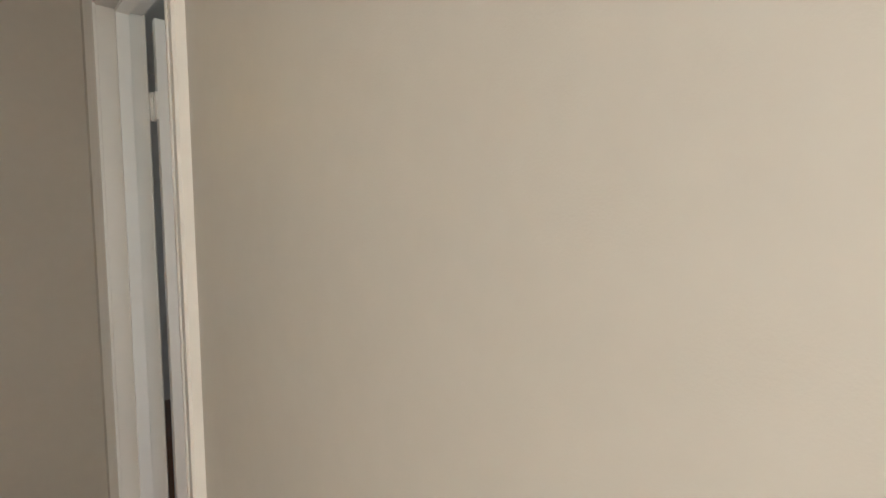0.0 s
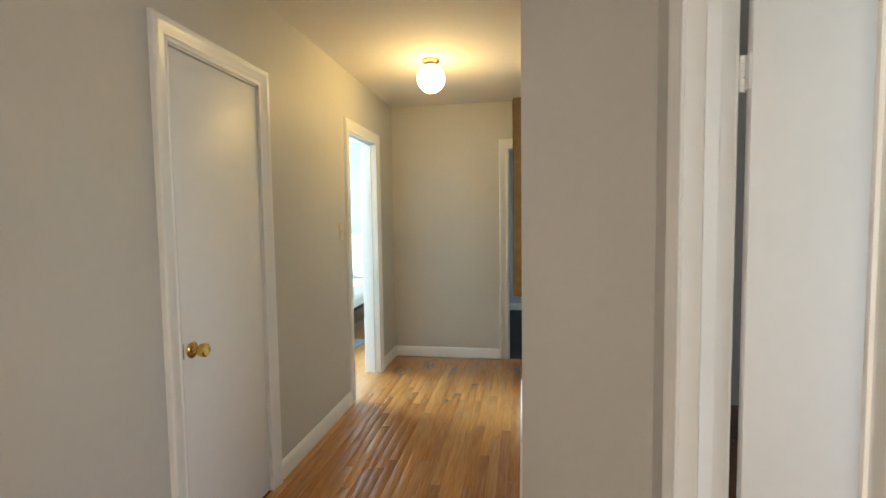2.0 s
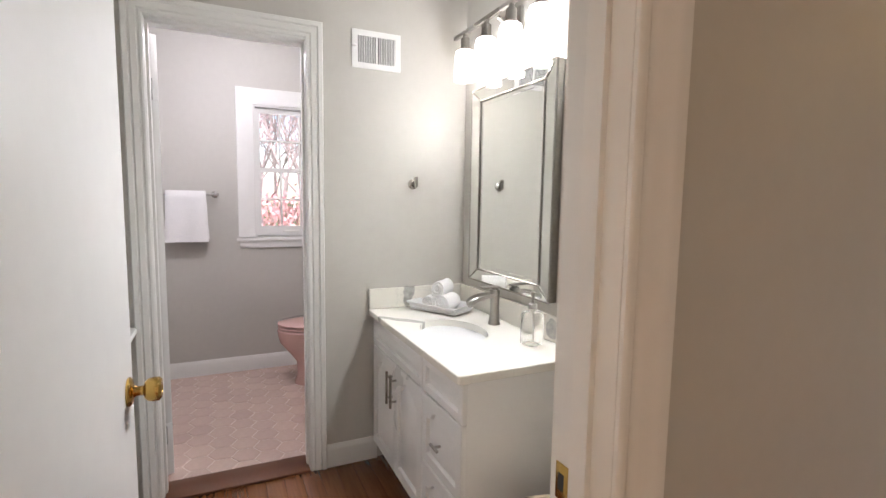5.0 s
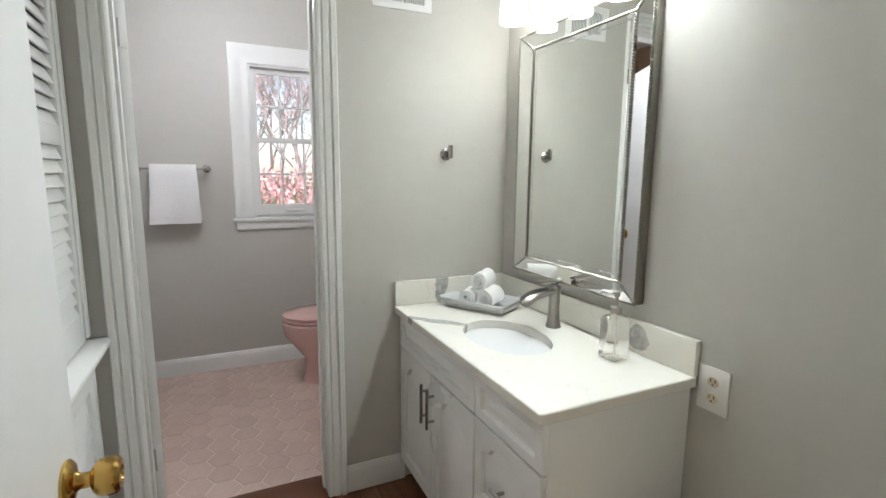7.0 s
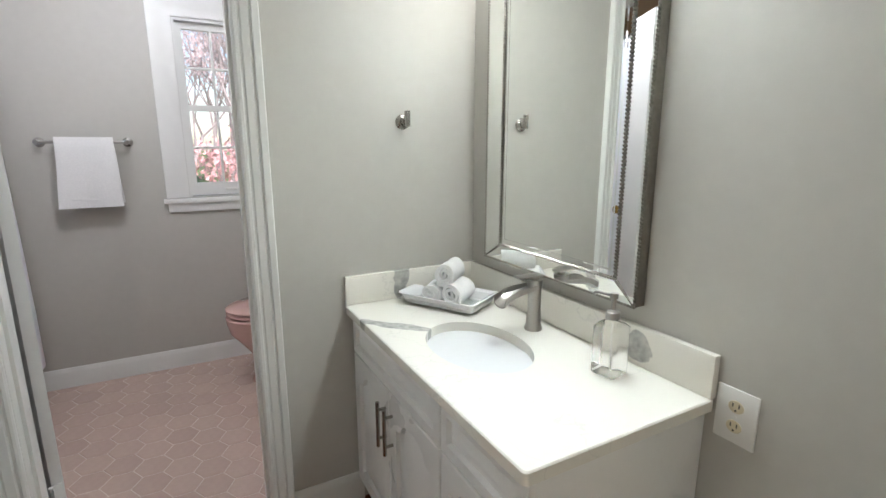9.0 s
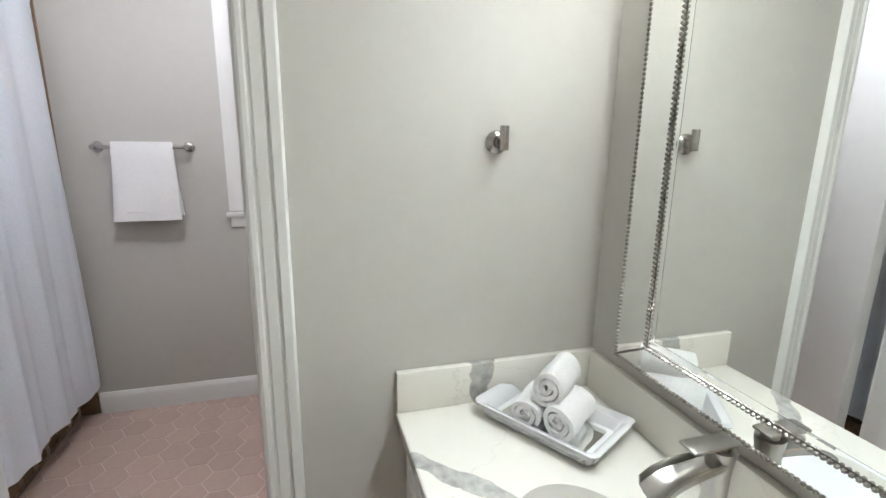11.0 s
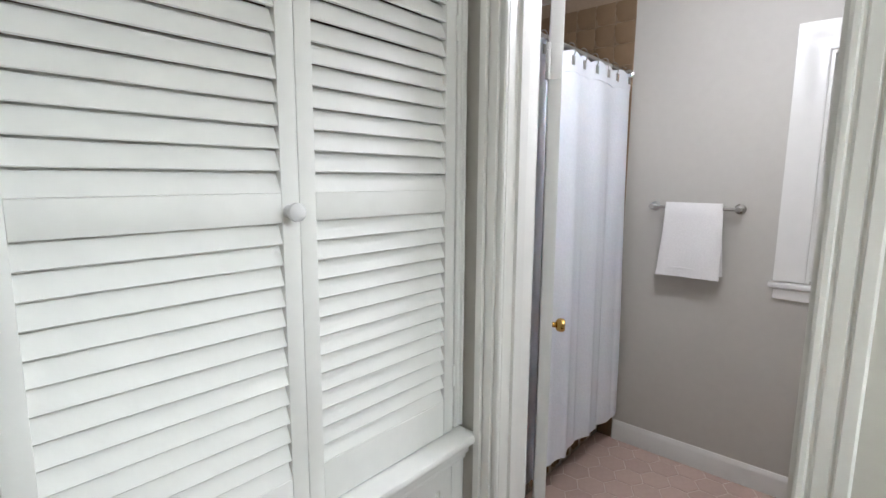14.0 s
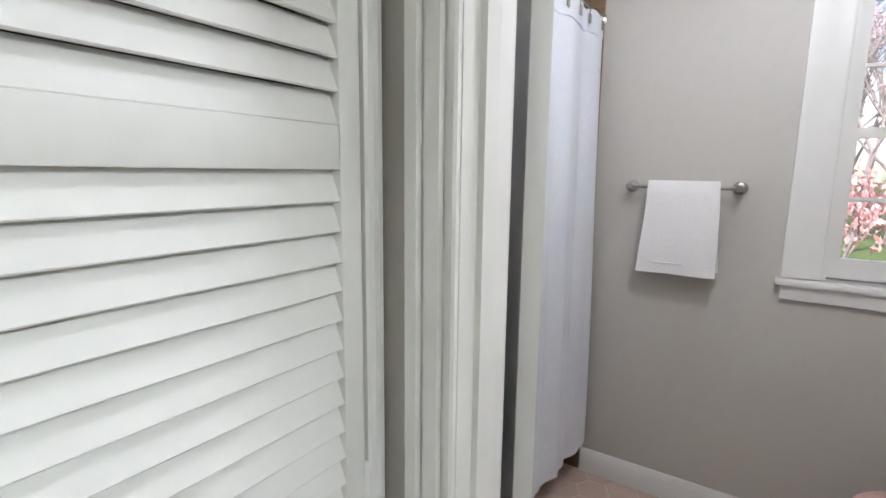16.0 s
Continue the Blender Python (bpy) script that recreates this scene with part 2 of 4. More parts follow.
def lathe(profile, m=None, n=24, sx=1.0, sy=1.0, bm=None):
    bm = bm or bmesh.new()
    m = m or Matrix()
    rings = [[m @ Vector((r * sx * math.cos(6.28318531 * i / n), r * sy * math.sin(6.28318531 * i / n), z)) for i in range(n)] for r, z in profile]
    return rings_mesh(bm, rings, cap0=profile[0][0] > 1e-6, cap1=profile[-1][0] > 1e-6)


def tube(path, radius, n=12, bm=None):
    bm = bm or bmesh.new()
    pts = [Vector(p) for p in path]
    rings = []
    for i, p in enumerate(pts):
        d = (pts[min(i + 1, len(pts) - 1)] - pts[max(i - 1, 0)]).normalized()
        u = d.orthogonal().normalized() if abs(d.z) > 0.95 else d.cross(Vector((0, 0, 1))).normalized()
        v = d.cross(u)
        rings.append([p + radius * (math.cos(6.28318531 * k / n) * u + math.sin(6.28318531 * k / n) * v) for k in range(n)])
    return rings_mesh(bm, rings, cap0=True, cap1=True)


def mesh_of(name, bm, material, smooth=True):
    bmesh.ops.recalc_face_normals(bm, faces=bm.faces)
    me = bpy.data.meshes.new(name)
    bm.to_mesh(me)
    bm.free()
    me.materials.append(material)
    if smooth:
        me.shade_smooth()
        me.set_sharp_from_angle(angle=radians(35))
    return me


def part(name, bm, material, parent=None, label=""):
    ob = new(name, mesh_of(name, bm, material))
    if parent:
        ob.parent = parent
    return tagged(ob, label)


def solid(name, bm, material, label="", category="", kind="", group=""):
    return tagged(part(name, bm, material), label, category, group, kind)


def thing(name, label, category, group="", kind=""):
    return tagged(new(name), label, category, group, kind)


def structure(name, bm, material, label):
    return tagged(part(name, bm, material), label, kind="structure")


CASING = [(0, 0), (0.0, 0.010), (0.006, 0.014), (0.014, 0.014), (0.018, 0.011), (0.026, 0.011), (0.034, 0.016), (0.056, 0.019), (0.062, 0.023), (0.078, 0.023), (0.083, 0.018), (0.085, 0)]
FLUTED = [(0, 0), (0.0, 0.011), (0.004, 0.014), (0.012, 0.014), (0.015, 0.009), (0.020, 0.009), (0.024, 0.015), (0.044, 0.018), (0.047, 0.013), (0.051, 0.013), (0.054, 0.022), (0.071, 0.024), (0.075, 0.018), (0.076, 0)]


def casing(name, where, a0, a1, z1, parent=None, z0=0.0, loop=False, profile=CASING, material=None):
    """Moulded casing round an opening a0..a1 wide, up to z1. where(a, z, proud) gives the place."""
    bm = bmesh.new()
    rings = []
    corners = [(a0, z0, -1, -1 if loop else 0), (a0, z1, -1, 1), (a1, z1, 1, 1), (a1, z0, 1, -1 if loop else 0)]
    for a, z, sa, sz in corners:
        rings.append([where(a + sa * u, z + sz * u, v) for u, v in profile])
    rings_mesh(bm, rings, cap0=not loop, cap1=not loop, loop=loop)
    return part(name, bm, material or TRIM, parent)


BASE = [(0, 0), (0.014, 0), (0.014, 0.075), (0.011, 0.084), (0.008, 0.090), (0.004, 0.098), (0, 0.100)]


def baseboard(where, a0, a1, h=1.0):
    bm = bmesh.new()
    rings_mesh(bm, [[where(a, z * h, v) for v, z in BASE] for a in (a0, a1)], cap0=True, cap1=True)
    return structure("baseboard", bm, TRIM, "white painted wooden baseboard with a moulded top")


def on_x(x, s):
    return lambda a, z, v: (x + s * v, a, z)


def on_y(y, s):
    return lambda a, z, v: (a, y + s * v, z)


# ---- plan ----
AX, AB = -0.855, -0.975            # hall's long wall: hall face, bath face
BX, BT = -2.70, -2.83            # partition between vanity room and toilet room
CX = -4.325                      # toilet room's window wall
NY, SY = 1.785, 0.20             # vanity wall and cupboard wall
RX, RY = 0.425, 2.32              # hall's other wall and its corner
DX = 0.86                        # wall of the side room's door
FY = 5.36                        # hall's far wall
H = 2.49
HD = 2.055                       # head of the door openings


def wall_x(name, x0, x1, y0, y1, holes, label, material=WALL, top=H):
    """A wall between x0 and x1 thick, along y, with holes (a0, a1, z0, z1)."""
    bm, at = bmesh.new(), y0
    for a0, a1, z0, z1 in sorted(holes):
        box(bm, (x0, at, 0), (x1, a0, top))
        box(bm, (x0, a0, z1), (x1, a1, top))
        if z0 > 0:
            box(bm, (x0, a0, 0), (x1, a1, z0))
        at = a1
    box(bm, (x0, at, 0), (x1, y1, top))
    bmesh.ops.remove_doubles(bm, verts=bm.verts, dist=0.0001)
    return structure(name, bm, material, label)


def wall_y(name, y0, y1, x0, x1, holes, label, material=WALL, top=H):
    bm, at = bmesh.new(), x0
    for a0, a1, z0, z1 in sorted(holes):
        box(bm, (at, y0, 0), (a0, y1, top))
        box(bm, (a0, y0, z1), (a1, y1, top))
        if z0 > 0:
            box(bm, (a0, y0, 0), (a1, y1, z0))
        at = a1
    box(bm, (at, y0, 0), (x1, y1, top))
    bmesh.ops.remove_doubles(bm, verts=bm.verts, dist=0.0001)
    return structure(name, bm, material, label)


GP = "greige painted plaster wall"
wall_x("wall_hall_west", AB, AX, -3.1, 7.6, [(-1.95, -1.20, 0, HD), (0.36, 1.088, 0, HD), (2.251, 2.883, 0, HD), (4.116, 4.801, 0, HD)], GP + " with four white doorways")
wall_x("wall_partition", BT, BX, SY, NY, [(0.328, 0.977, 0, HD)], GP + " with a doorway to the toilet room")
wall_x("wall_window", CX - 0.16, CX, -0.86, NY, [(0.84, 1.37, 1.04, 2.02)], GP + " with a sash window")
wall_y("wall_vanity", NY, NY + 0.12, CX - 0.16, AB, [], GP + " behind the vanity and mirror")
wall_y("wall_cupboard", SY - 0.12, SY, BT, AB, [(-2.665, -1.735, 0.06, 2.03)], GP + " round the built-in cupboard")
wall_y("wall_tub_end", -0.98, -0.86, CX - 0.16, BT, [], "tiled wall behind the bathtub", BROWNTILE)
wall_x("wall_tub_side", BT, BX, -0.98, SY - 0.121, [], GP + " at the end of the bathtub")
wall_x("wall_hall_east", RX, RX + 0.12, RY + 0.12, 4.5, [], GP + " of the hallway")
wall_y("wall_hall_return", RY, RY + 0.12, RX, DX, [], GP + " where the hallway narrows")
wall_x("wall_side_room", DX, DX + 0.12, -3.1, RY + 0.12, [(1.30, 2.055, 0, HD)], GP + " with a doorway to a side room")
wall_y("wall_hall_far", FY, FY + 0.12, AX, 3.0, [(0.285, 0.99, 0, HD)], GP + " at the hallway's end")
wall_y("wall_hall_turn", 4.38, 4.5, RX + 0.12, 3.0, [], GP + " round the corner of the hallway")
wall_y("wall_hall_back", -3.22, -3.1, AB, DX + 0.12, [], GP + " behind the start of the walk")
wall_x("wall_east_outer", 3.0, 3.12, -0.5, 8.0, [(0.7, 1.7, 0.9, 2.1), (6.1, 7.1, 0.9, 2.1)], GP + " of the side rooms")
wall_y("wall_side_back", 0.3, 0.42, DX + 0.12, 3.0, [], GP + " of the side room")
wall_y("wall_far_room", 7.9, 8.02, AX, 3.12, [], "blue-grey wall of the room beyond the hallway", BLUEWALL)
wall_x("wall_bedroom", -4.12, -4.0, 2.9, 7.6, [(4.5, 5.9, 0.85, 2.1)], "pale blue bedroom wall with a window", BLUEWALL)
wall_y("wall_bedroom_end", 7.48, 7.6, -4.0, AB, [], "pale blue bedroom wall", BLUEWALL)
wall_y("wall_bedroom_near", 2.95, 3.07, -4.0, AB, [], "pale blue bedroom wall", BLUEWALL)
structure("ceiling", boxes(((-4.6, -3.3, H), (3.2, 8.1, H + 0.15))), CEIL, "off-white painted ceiling")
structure("floor_base", boxes(((-4.5, -3.3, -0.14), (3.2, 8.1, -0.012))), BLACK, "subfloor under the boards and tiles")
structure("bedroom_floor", boxes(((-4.0, 3.07, -0.0119), (AB, 7.48, 0.0)), ((AB, 4.128, -0.0119), (AX, 4.789, 0.0))), OAK, "golden oak bedroom floor")
structure("far_room_floor", boxes(((RX + 0.13, FY, -0.0119), (3.0, 7.9, -0.001)), ((0.53, 4.5, -0.0119), (3.0, FY, -0.001))), DARKOAK, "dark wooden floor beyond the hallway")
structure("side_room_floor", boxes(((DX, 1.31, -0.0119), (DX + 0.1, 2.05, 0.0)), ((DX + 0.1, 0.42, -0.0119), (3.0, 4.38, 0.0))), DARKOAK, "dark wooden floor of the side room")

# doorways: jamb lining, stops and casings
def doorway_x(name, xa, xb, y0, y1, label, faces=(1, 1), profile=CASING):
    """Lined doorway through a wall along y, from face xa (larger x) to xb."""
    t = thing(name, label, "doorway", kind="structure")
    e = 0.003
    part("jamb", boxes(((xb - e, y0 - 0.001, 0), (xa + e, y0 + 0.012, HD)), bevel=0.002), TRIM, t)
    part("jamb", boxes(((xb - e, y1 - 0.012, 0), (xa + e, y1 + 0.001, HD)), bevel=0.002), TRIM, t)
    part("head", boxes(((xb - e, y0 + 0.012, HD - 0.012), (xa + e, y1 - 0.012, HD + 0.001)), bevel=0.002), TRIM, t)
    xm = xa - 0.055
    part("stop", boxes(((xm - 0.018, y0 + 0.012, 0), (xm + 0.018, y0 + 0.022, HD - 0.012)), ((xm - 0.018, y1 - 0.022, 0), (xm + 0.018, y1 - 0.012, HD - 0.012)), ((xm - 0.018, y0 + 0.022, HD - 0.022), (xm + 0.018, y1 - 0.022, HD - 0.012))), TRIM, t)
    if faces[0]:
        casing("casing", on_x(xa, 1), y0 + 0.010, y1 - 0.010, HD - 0.006, t, profile=profile)
    if faces[1]:
        casing("casing", on_x(xb, -1), y0 + 0.010, y1 - 0.010, HD - 0.006, t, profile=profile)
    return t


bath_way = doorway_x("doorway_1", AX, AB, 0.36, 1.088, "white moulded door frame between hallway and vanity room")
part("strike_plate", boxes(((-0.967, 1.0732, 0.862), (-0.938, 1.0758, 0.922)), bevel=0.0008), BRASS, bath_way, "worn brass strike plate")
part("latch_hole", boxes(((-0.960, 1.0725, 0.878), (-0.947, 1.0735, 0.906))), BLACK, bath_way)
doorway_x("doorway_2", AX, AB, 2.251, 2.883, "white moulded frame of the hallway closet", (1, 0))
part("strike_plate", boxes(((AX + 0.0005, 2.256, 0.868), (AX + 0.0125, 2.2645, 0.926)), bevel=0.001), NICKEL, bpy.data.objects["doorway_2"], "steel latch plate")
bed_way = doorway_x("doorway_3", AX, AB, 4.116, 4.801, "white moulded door frame of the bedroom")
part("strike_plate", boxes(((-0.93, 4.7865, 0.90), (-0.90, 4.7885, 0.96)), bevel=0.0008), BRASS, bed_way, "small dark brass strike plate")
doorway_x("doorway_4", BX, BT, 0.328, 0.977, "white moulded door frame between vanity room and toilet room", profile=FLUTED)
doorway_x("doorway_5", DX + 0.12, DX, 1.30, 2.055, "white door frame of the side room")
# unseen doorway and room, added only to let the helper lamp into the hall
doorway_x("doorway_7", AX, AB, -1.95, -1.20, "white door frame of an unseen room added to light the hallway")
wall_x("wall_lit_room", -2.62, -2.50, -2.6, -0.42, [], GP + " of the unseen room added for its light")
wall_y("wall_lit_room_end", -2.72, -2.60, -2.62, AB, [], GP + " of the unseen room added for its light")
wall_y("wall_lit_room_near", -0.42, -0.33, -2.62, AB, [], GP + " of the unseen room added for its light")
far_way = thing("doorway_6", "white door frame at the end of the hallway", "doorway", kind="structure")
part("jamb", boxes(((0.284, FY - 0.003, 0), (0.297, FY + 0.123, HD)), ((0.978, FY - 0.003, 0), (0.991, FY + 0.123, HD)), ((0.297, FY - 0.003, HD - 0.012), (0.978, FY + 0.123, HD + 0.001)), bevel=0.002), TRIM, far_way)
casing("casing", on_y(FY, -1), 0.289, 0.986, HD - 0.004, far_way)
casing("casing", on_y(FY + 0.12, 1), 0.289, 0.986, HD - 0.004, far_way)

# baseboards
baseboard(on_x(AX, 1), 1.164, 2.175)
baseboard(on_x(AX, 1), 2.959, 4.040)
baseboard(on_x(AX, 1), 4.877, FY)
baseboard(on_x(AX, 1), -3.1, -2.026)
baseboard(on_x(AX, 1), -1.124, 0.278)
baseboard(on_y(FY, -1), AX + 0.014, 0.204)
baseboard(on_x(RX, -1), RY, 4.5)
baseboard(on_y(RY, -1), RX, DX)
baseboard(on_x(DX, -1), -3.1, 1.22)
baseboard(on_x(BX, 1), 1.044, 1.30, 1.15)
baseboard(on_x(CX, 1), 0.03, NY, 1.13)
baseboard(on_y(7.9, -1), AX, 3.0)
baseboard(on_y(NY, -1), -1.66, AB)


# ---- doors ----
KNOB = [(0.0, 0.0), (0.032, 0.0), (0.033, 0.004), (0.028, 0.009), (0.014, 0.012), (0.011, 0.018), (0.011, 0.030), (0.020, 0.034), (0.0255, 0.040), (0.0275, 0.052), (0.0265, 0.062), (0.021, 0.067), (0.012, 0.0675), (0.010, 0.065), (0.0, 0.065)]


def slab_door(name, label, width, hinge, turn, thick=0.035, knob_sides=(1, -1), knob_z=0.892, hinges=(0.28, 1.75)):
    """A flush door, local x along its width from the hinge, y its thickness."""
    t = thing(name, label, "door")
    part("leaf", boxes(((0.002, -thick, 0.010), (width, 0, HD - 0.018)), bevel=0.0025), DOORP, t)
    for s in knob_sides:
        y = 0 if s > 0 else -thick
        k = part("knob", lathe(KNOB, pose(width - 0.062, y, knob_z, -90 * s), 28), BRASS, t, "polished brass door knob")
    part("latch_plate", boxes(((width - 0.001, -thick * 0.5 - 0.012, knob_z - 0.028), (width + 0.001, -thick * 0.5 + 0.012, knob_z + 0.028))), BRASS, t)
    for z in hinges:
        part("hinge", boxes(((-0.0025, -0.030, z - 0.045), (0.0025, -0.002, z + 0.045)), bevel=0.0006), DOORP, t, "painted butt hinge")
        pin = bmesh.new()
        for k in range(5):
            q = z - 0.048 + k * 0.0192
            lathe([(0.0, q), (0.0062, q), (0.0072, q + 0.001), (0.0072, q + 0.0175), (0.0062, q + 0.0185), (0, q + 0.0185)], pose(-0.006, 0.004, 0), 10, bm=pin)
        box(pin, (-0.030, 0.0015, z - 0.045), (-0.008, 0.0040, z + 0.045))
        part("hinge_pin", pin, DOORP, t)
    t.matrix_basis = pose(*hinge, 0, 0, turn)
    return t


slab_door("door_1", "white painted flush door standing open into the vanity room", 0.705, (-0.982, 0.352, 0), 179.0, knob_sides=(-1, 1))
slab_door("door_2", "white painted closed closet door with brass knob", 0.603, (-0.857, 2.868, 0), -90.0, knob_sides=(1,), knob_z=0.887, hinges=(0.3, 1.80))
slab_door("door_3", "white painted flush door open behind the toilet room doorway", 0.59, (-2.898, 0.334, 0), 210.0, knob_sides=(-1,), knob_z=0.91, hinges=(0.22, 1.796))
slab_door("door_4", "white painted flush door open into the side room", 0.73, (1.009, 2.049, 0), -2.0, knob_sides=(-1,), hinges=(0.28, 1.758))
solid("threshold", boxes(((BT - 0.01, 0.341, -0.002), (BX + 0.02, 0.964, 0.014)), bevel=0.006), THRESH_AND_SHADE, "dark stained wooden threshold between two floors", "threshold", "structure")


# ---- built-in louvered cupboard ----
def slat_mesh(length):
    bm = bmesh.new()
    sec = [(-0.0035, -0.0200), (0.0025, -0.0205), (0.0040, -0.0185), (-0.0125, 0.0212), (-0.0180, 0.0212)]
    rings_mesh(bm, [[(x, y, z) for y, z in sec] for x in (0, length)], cap0=True, cap1=True)
    return mesh_of("slat", bm, LOUVER)


def louver_door(x0, x1, label, knob_x=None):
    t = thing("louver_door", label, "louvered door", "louvered cupboard doors")
    y0, y1, st = 0.181, 0.210, 0.0365
    for a, b in ((x0, x0 + st), (x1 - st, x1)):
        part("stile", boxes(((a, y0, 0.792), (b, y1, 2.022)), bevel=0.002), LOUVER, t)
    rails = ((0.792, 0.888), (1.400, 1.454), (1.977, 2.022))
    for a, b in rails:
        part("rail", boxes(((x0 + st, y0 + 0.001, a), (x1 - st, y1 - 0.001, b)), bevel=0.0015), LOUVER, t)
    me = slat_mesh(x1 - x0 - 2 * st)
    for lo, hi in ((0.888, 1.400), (1.454, 1.977)):
        n = 13
        for i in range(n):
            s = new("slat", me)
            s.parent = t
            s.location = (x0 + st, y1 - 0.006, lo + (i + 0.5) * (hi - lo) / n + random.uniform(-0.0006, 0.0006))
            s.rotation_euler = (radians(random.uniform(-0.7, 0.7)), 0, 0)
    if knob_x:
        prof = [(0.0, 0.0), (0.012, 0), (0.010, 0.005), (0.008, 0.012), (0.013, 0.017), (0.0175, 0.024), (0.017, 0.032), (0.012, 0.038), (0.005, 0.040), (0, 0.040)]
        part("knob", lathe(prof, pose(knob_x, y1, 1.421, -90)), PORC, t, "round white porcelain knob")
    for z in (0.95, 1.85):
        xh = x0 - 0.002 if not knob_x else x1 + 0.002
        part("hinge", boxes(((xh - 0.005, y1 - 0.006, z - 0.03), (xh + 0.005, y1 + 0.003, z + 0.03)), bevel=0.001), LOUVER, t)
    return t


louver_door(-2.656, -2.1998, "white painted louvered cupboard door above a ledge")
louver_door(-2.1990, -1.745, "white painted louvered cupboard door with a porcelain knob", -2.176)
cup = thing("cupboard_frame", "white moulded frame of the built-in cupboard", "cupboard", kind="structure")
FRAME = [(0, -0.02), (0, 0.012), (0.004, 0.016), (0.012, 0.016), (0.015, 0.011), (0.019, 0.011), (0.022, 0.017), (0.030, 0.017), (0.033, 0.0)]
casing("casing", on_y(SY, 1), -2.661, -1.740, 2.027, cup, z0=0.80, profile=FRAME, material=LOUVER)
part("ledge", boxes(((-2.699, SY - 0.03, 0.764), (-1.70, 0.272, 0.789)), bevel=0.009), LOUVER, cup, "rounded white ledge")
part("apron", boxes(((-2.695, SY - 0.02, 0.722), (-1.706, 0.240, 0.7635)), ((-2.697, SY - 0.02, 0.700), (-1.704, 0.228, 0.7215)), bevel=0.005), LOUVER, cup)
part("lower_frame", boxes(((-2.697, SY - 0.03, 0.0), (-2.645, 0.218, 0.699)), ((-1.76, SY - 0.03, 0.0), (-1.704, 0.218, 0.699)), ((-2.645, SY - 0.03, 0.0), (-1.76, 0.216, 0.11)), ((-2.215, SY - 0.03, 0.11), (-2.185, 0.216, 0.699)), bevel=0.002), LOUVER, cup)
# dark colour stands in for the unlit space behind the slat gaps
part("interior", boxes(((-2.68, -0.32, 0.0), (-1.72, -0.30, 2.06)), ((-2.69, -0.30, 0.0), (-2.67, 0.079, 2.06)), ((-1.73, -0.30, 0.0), (-1.71, 0.079, 2.06)), ((-2.67, -0.30, 0.74), (-1.73, 0.15, 0.76)), ((-2.67, -0.30, 2.03), (-1.73, 0.079, 2.06))), THRESH_AND_SHADE, cup, "cupboard interior coloured dark for the shade behind the slats")


def arch_loop(a0, a1, z0, z1, d, rise, n=14):
    pts = [(a0 + d, z0 + d), (a1 - d, z0 + d)]
    for i in range(n + 1):
        s = i / n
        u = (s - 0.14) / 0.72
        f = math.sqrt(max(0.0, 1 - (2 * u - 1) ** 2)) if 0 < u < 1 else 0.0
        pts.append((a1 - d - s * (a1 - a0 - 2 * d), z1 - d - rise + rise * f))
    return pts


def raised_panel(where, a0, a1, z0, z1, thick=0.018, margin=0.045, rise=0.0):
    """A cabinet front with a routed, raised field; where(a, z, v) as for casings, v towards the room."""
    bm = bmesh.new()
    box_pts = [(a0, z0), (a1, z0), (a1, z1), (a0, z1)]
    rows = [[bm.verts.new(where(a, z, v)) for a, z in pts] for pts, v in (
        ([(a0, z0), (a1, z0), (a1, z1), (a0, z1)], 0),
        ([(a0, z0), (a1, z0), (a1, z1), (a0, z1)], thick - 0.003),
        ([(a0 + 0.003, z0 + 0.003), (a1 - 0.003, z0 + 0.003), (a1 - 0.003, z1 - 0.003), (a0 + 0.003, z1 - 0.003)], thick))]
    for p, q in zip(rows, rows[1:]):
        for i in range(4):
            bm.faces.new((p[i], p[(i + 1) % 4], q[(i + 1) % 4], q[i]))
    bm.faces.new(rows[0][::-1])
    field = [[bm.verts.new(where(a, z, v)) for a, z in arch_loop(a0, a1, z0, z1, margin + d, rise)] for d, v in
             ((0, thick), (0.004, thick - 0.012), (0.012, thick - 0.012), (0.032, thick - 0.002))]
    for p, q in zip(field, field[1:]):
        for i in range(len(p)):
            j = (i + 1) % len(p)
            bm.faces.new((p[i], p[j], q[j], q[i]))
    bm.faces.new(field[-1])
    edges = [bm.edges.get((r[i], r[(i + 1) % len(r)])) for r in (rows[-1], field[0]) for i in range(len(r))]
    bmesh.ops.triangle_fill(bm, edges=edges, use_beauty=True)
    return bm


for a0, a1 in ((-2.643, -2.217), (-2.183, -1.762)):
    d = thing("cupboard_door", "white painted lower cupboard door with a raised panel", "cupboard door", "lower cupboard doors")
    part("panel", raised_panel(on_y(0.200, 1), a0, a1, 0.113, 0.697, 0.02, 0.05), LOUVER, d)

# ---- toilet room ----
win = thing("window_1", "white double-hung sash window with small panes", "window", kind="structure")
WC = [(0, 0), (0, 0.012), (0.010, 0.016), (0.03, 0.012), (0.05, 0.014), (0.075, 0.020), (0.10, 0.024), (0.116, 0.024), (0.118, 0)]
casing("window_casing", on_x(CX, 1), 0.838, 1.372, 2.022, win, z0=1.035, profile=WC)
part("window_sill", boxes(((CX - 0.05, 0.705, 1.004), (CX + 0.035, 1.505, 1.030)), bevel=0.006), TRIM, win)
part("apron", boxes(((CX, 0.725, 0.952), (CX + 0.018, 1.485, 1.0075)), bevel=0.004), TRIM, win)
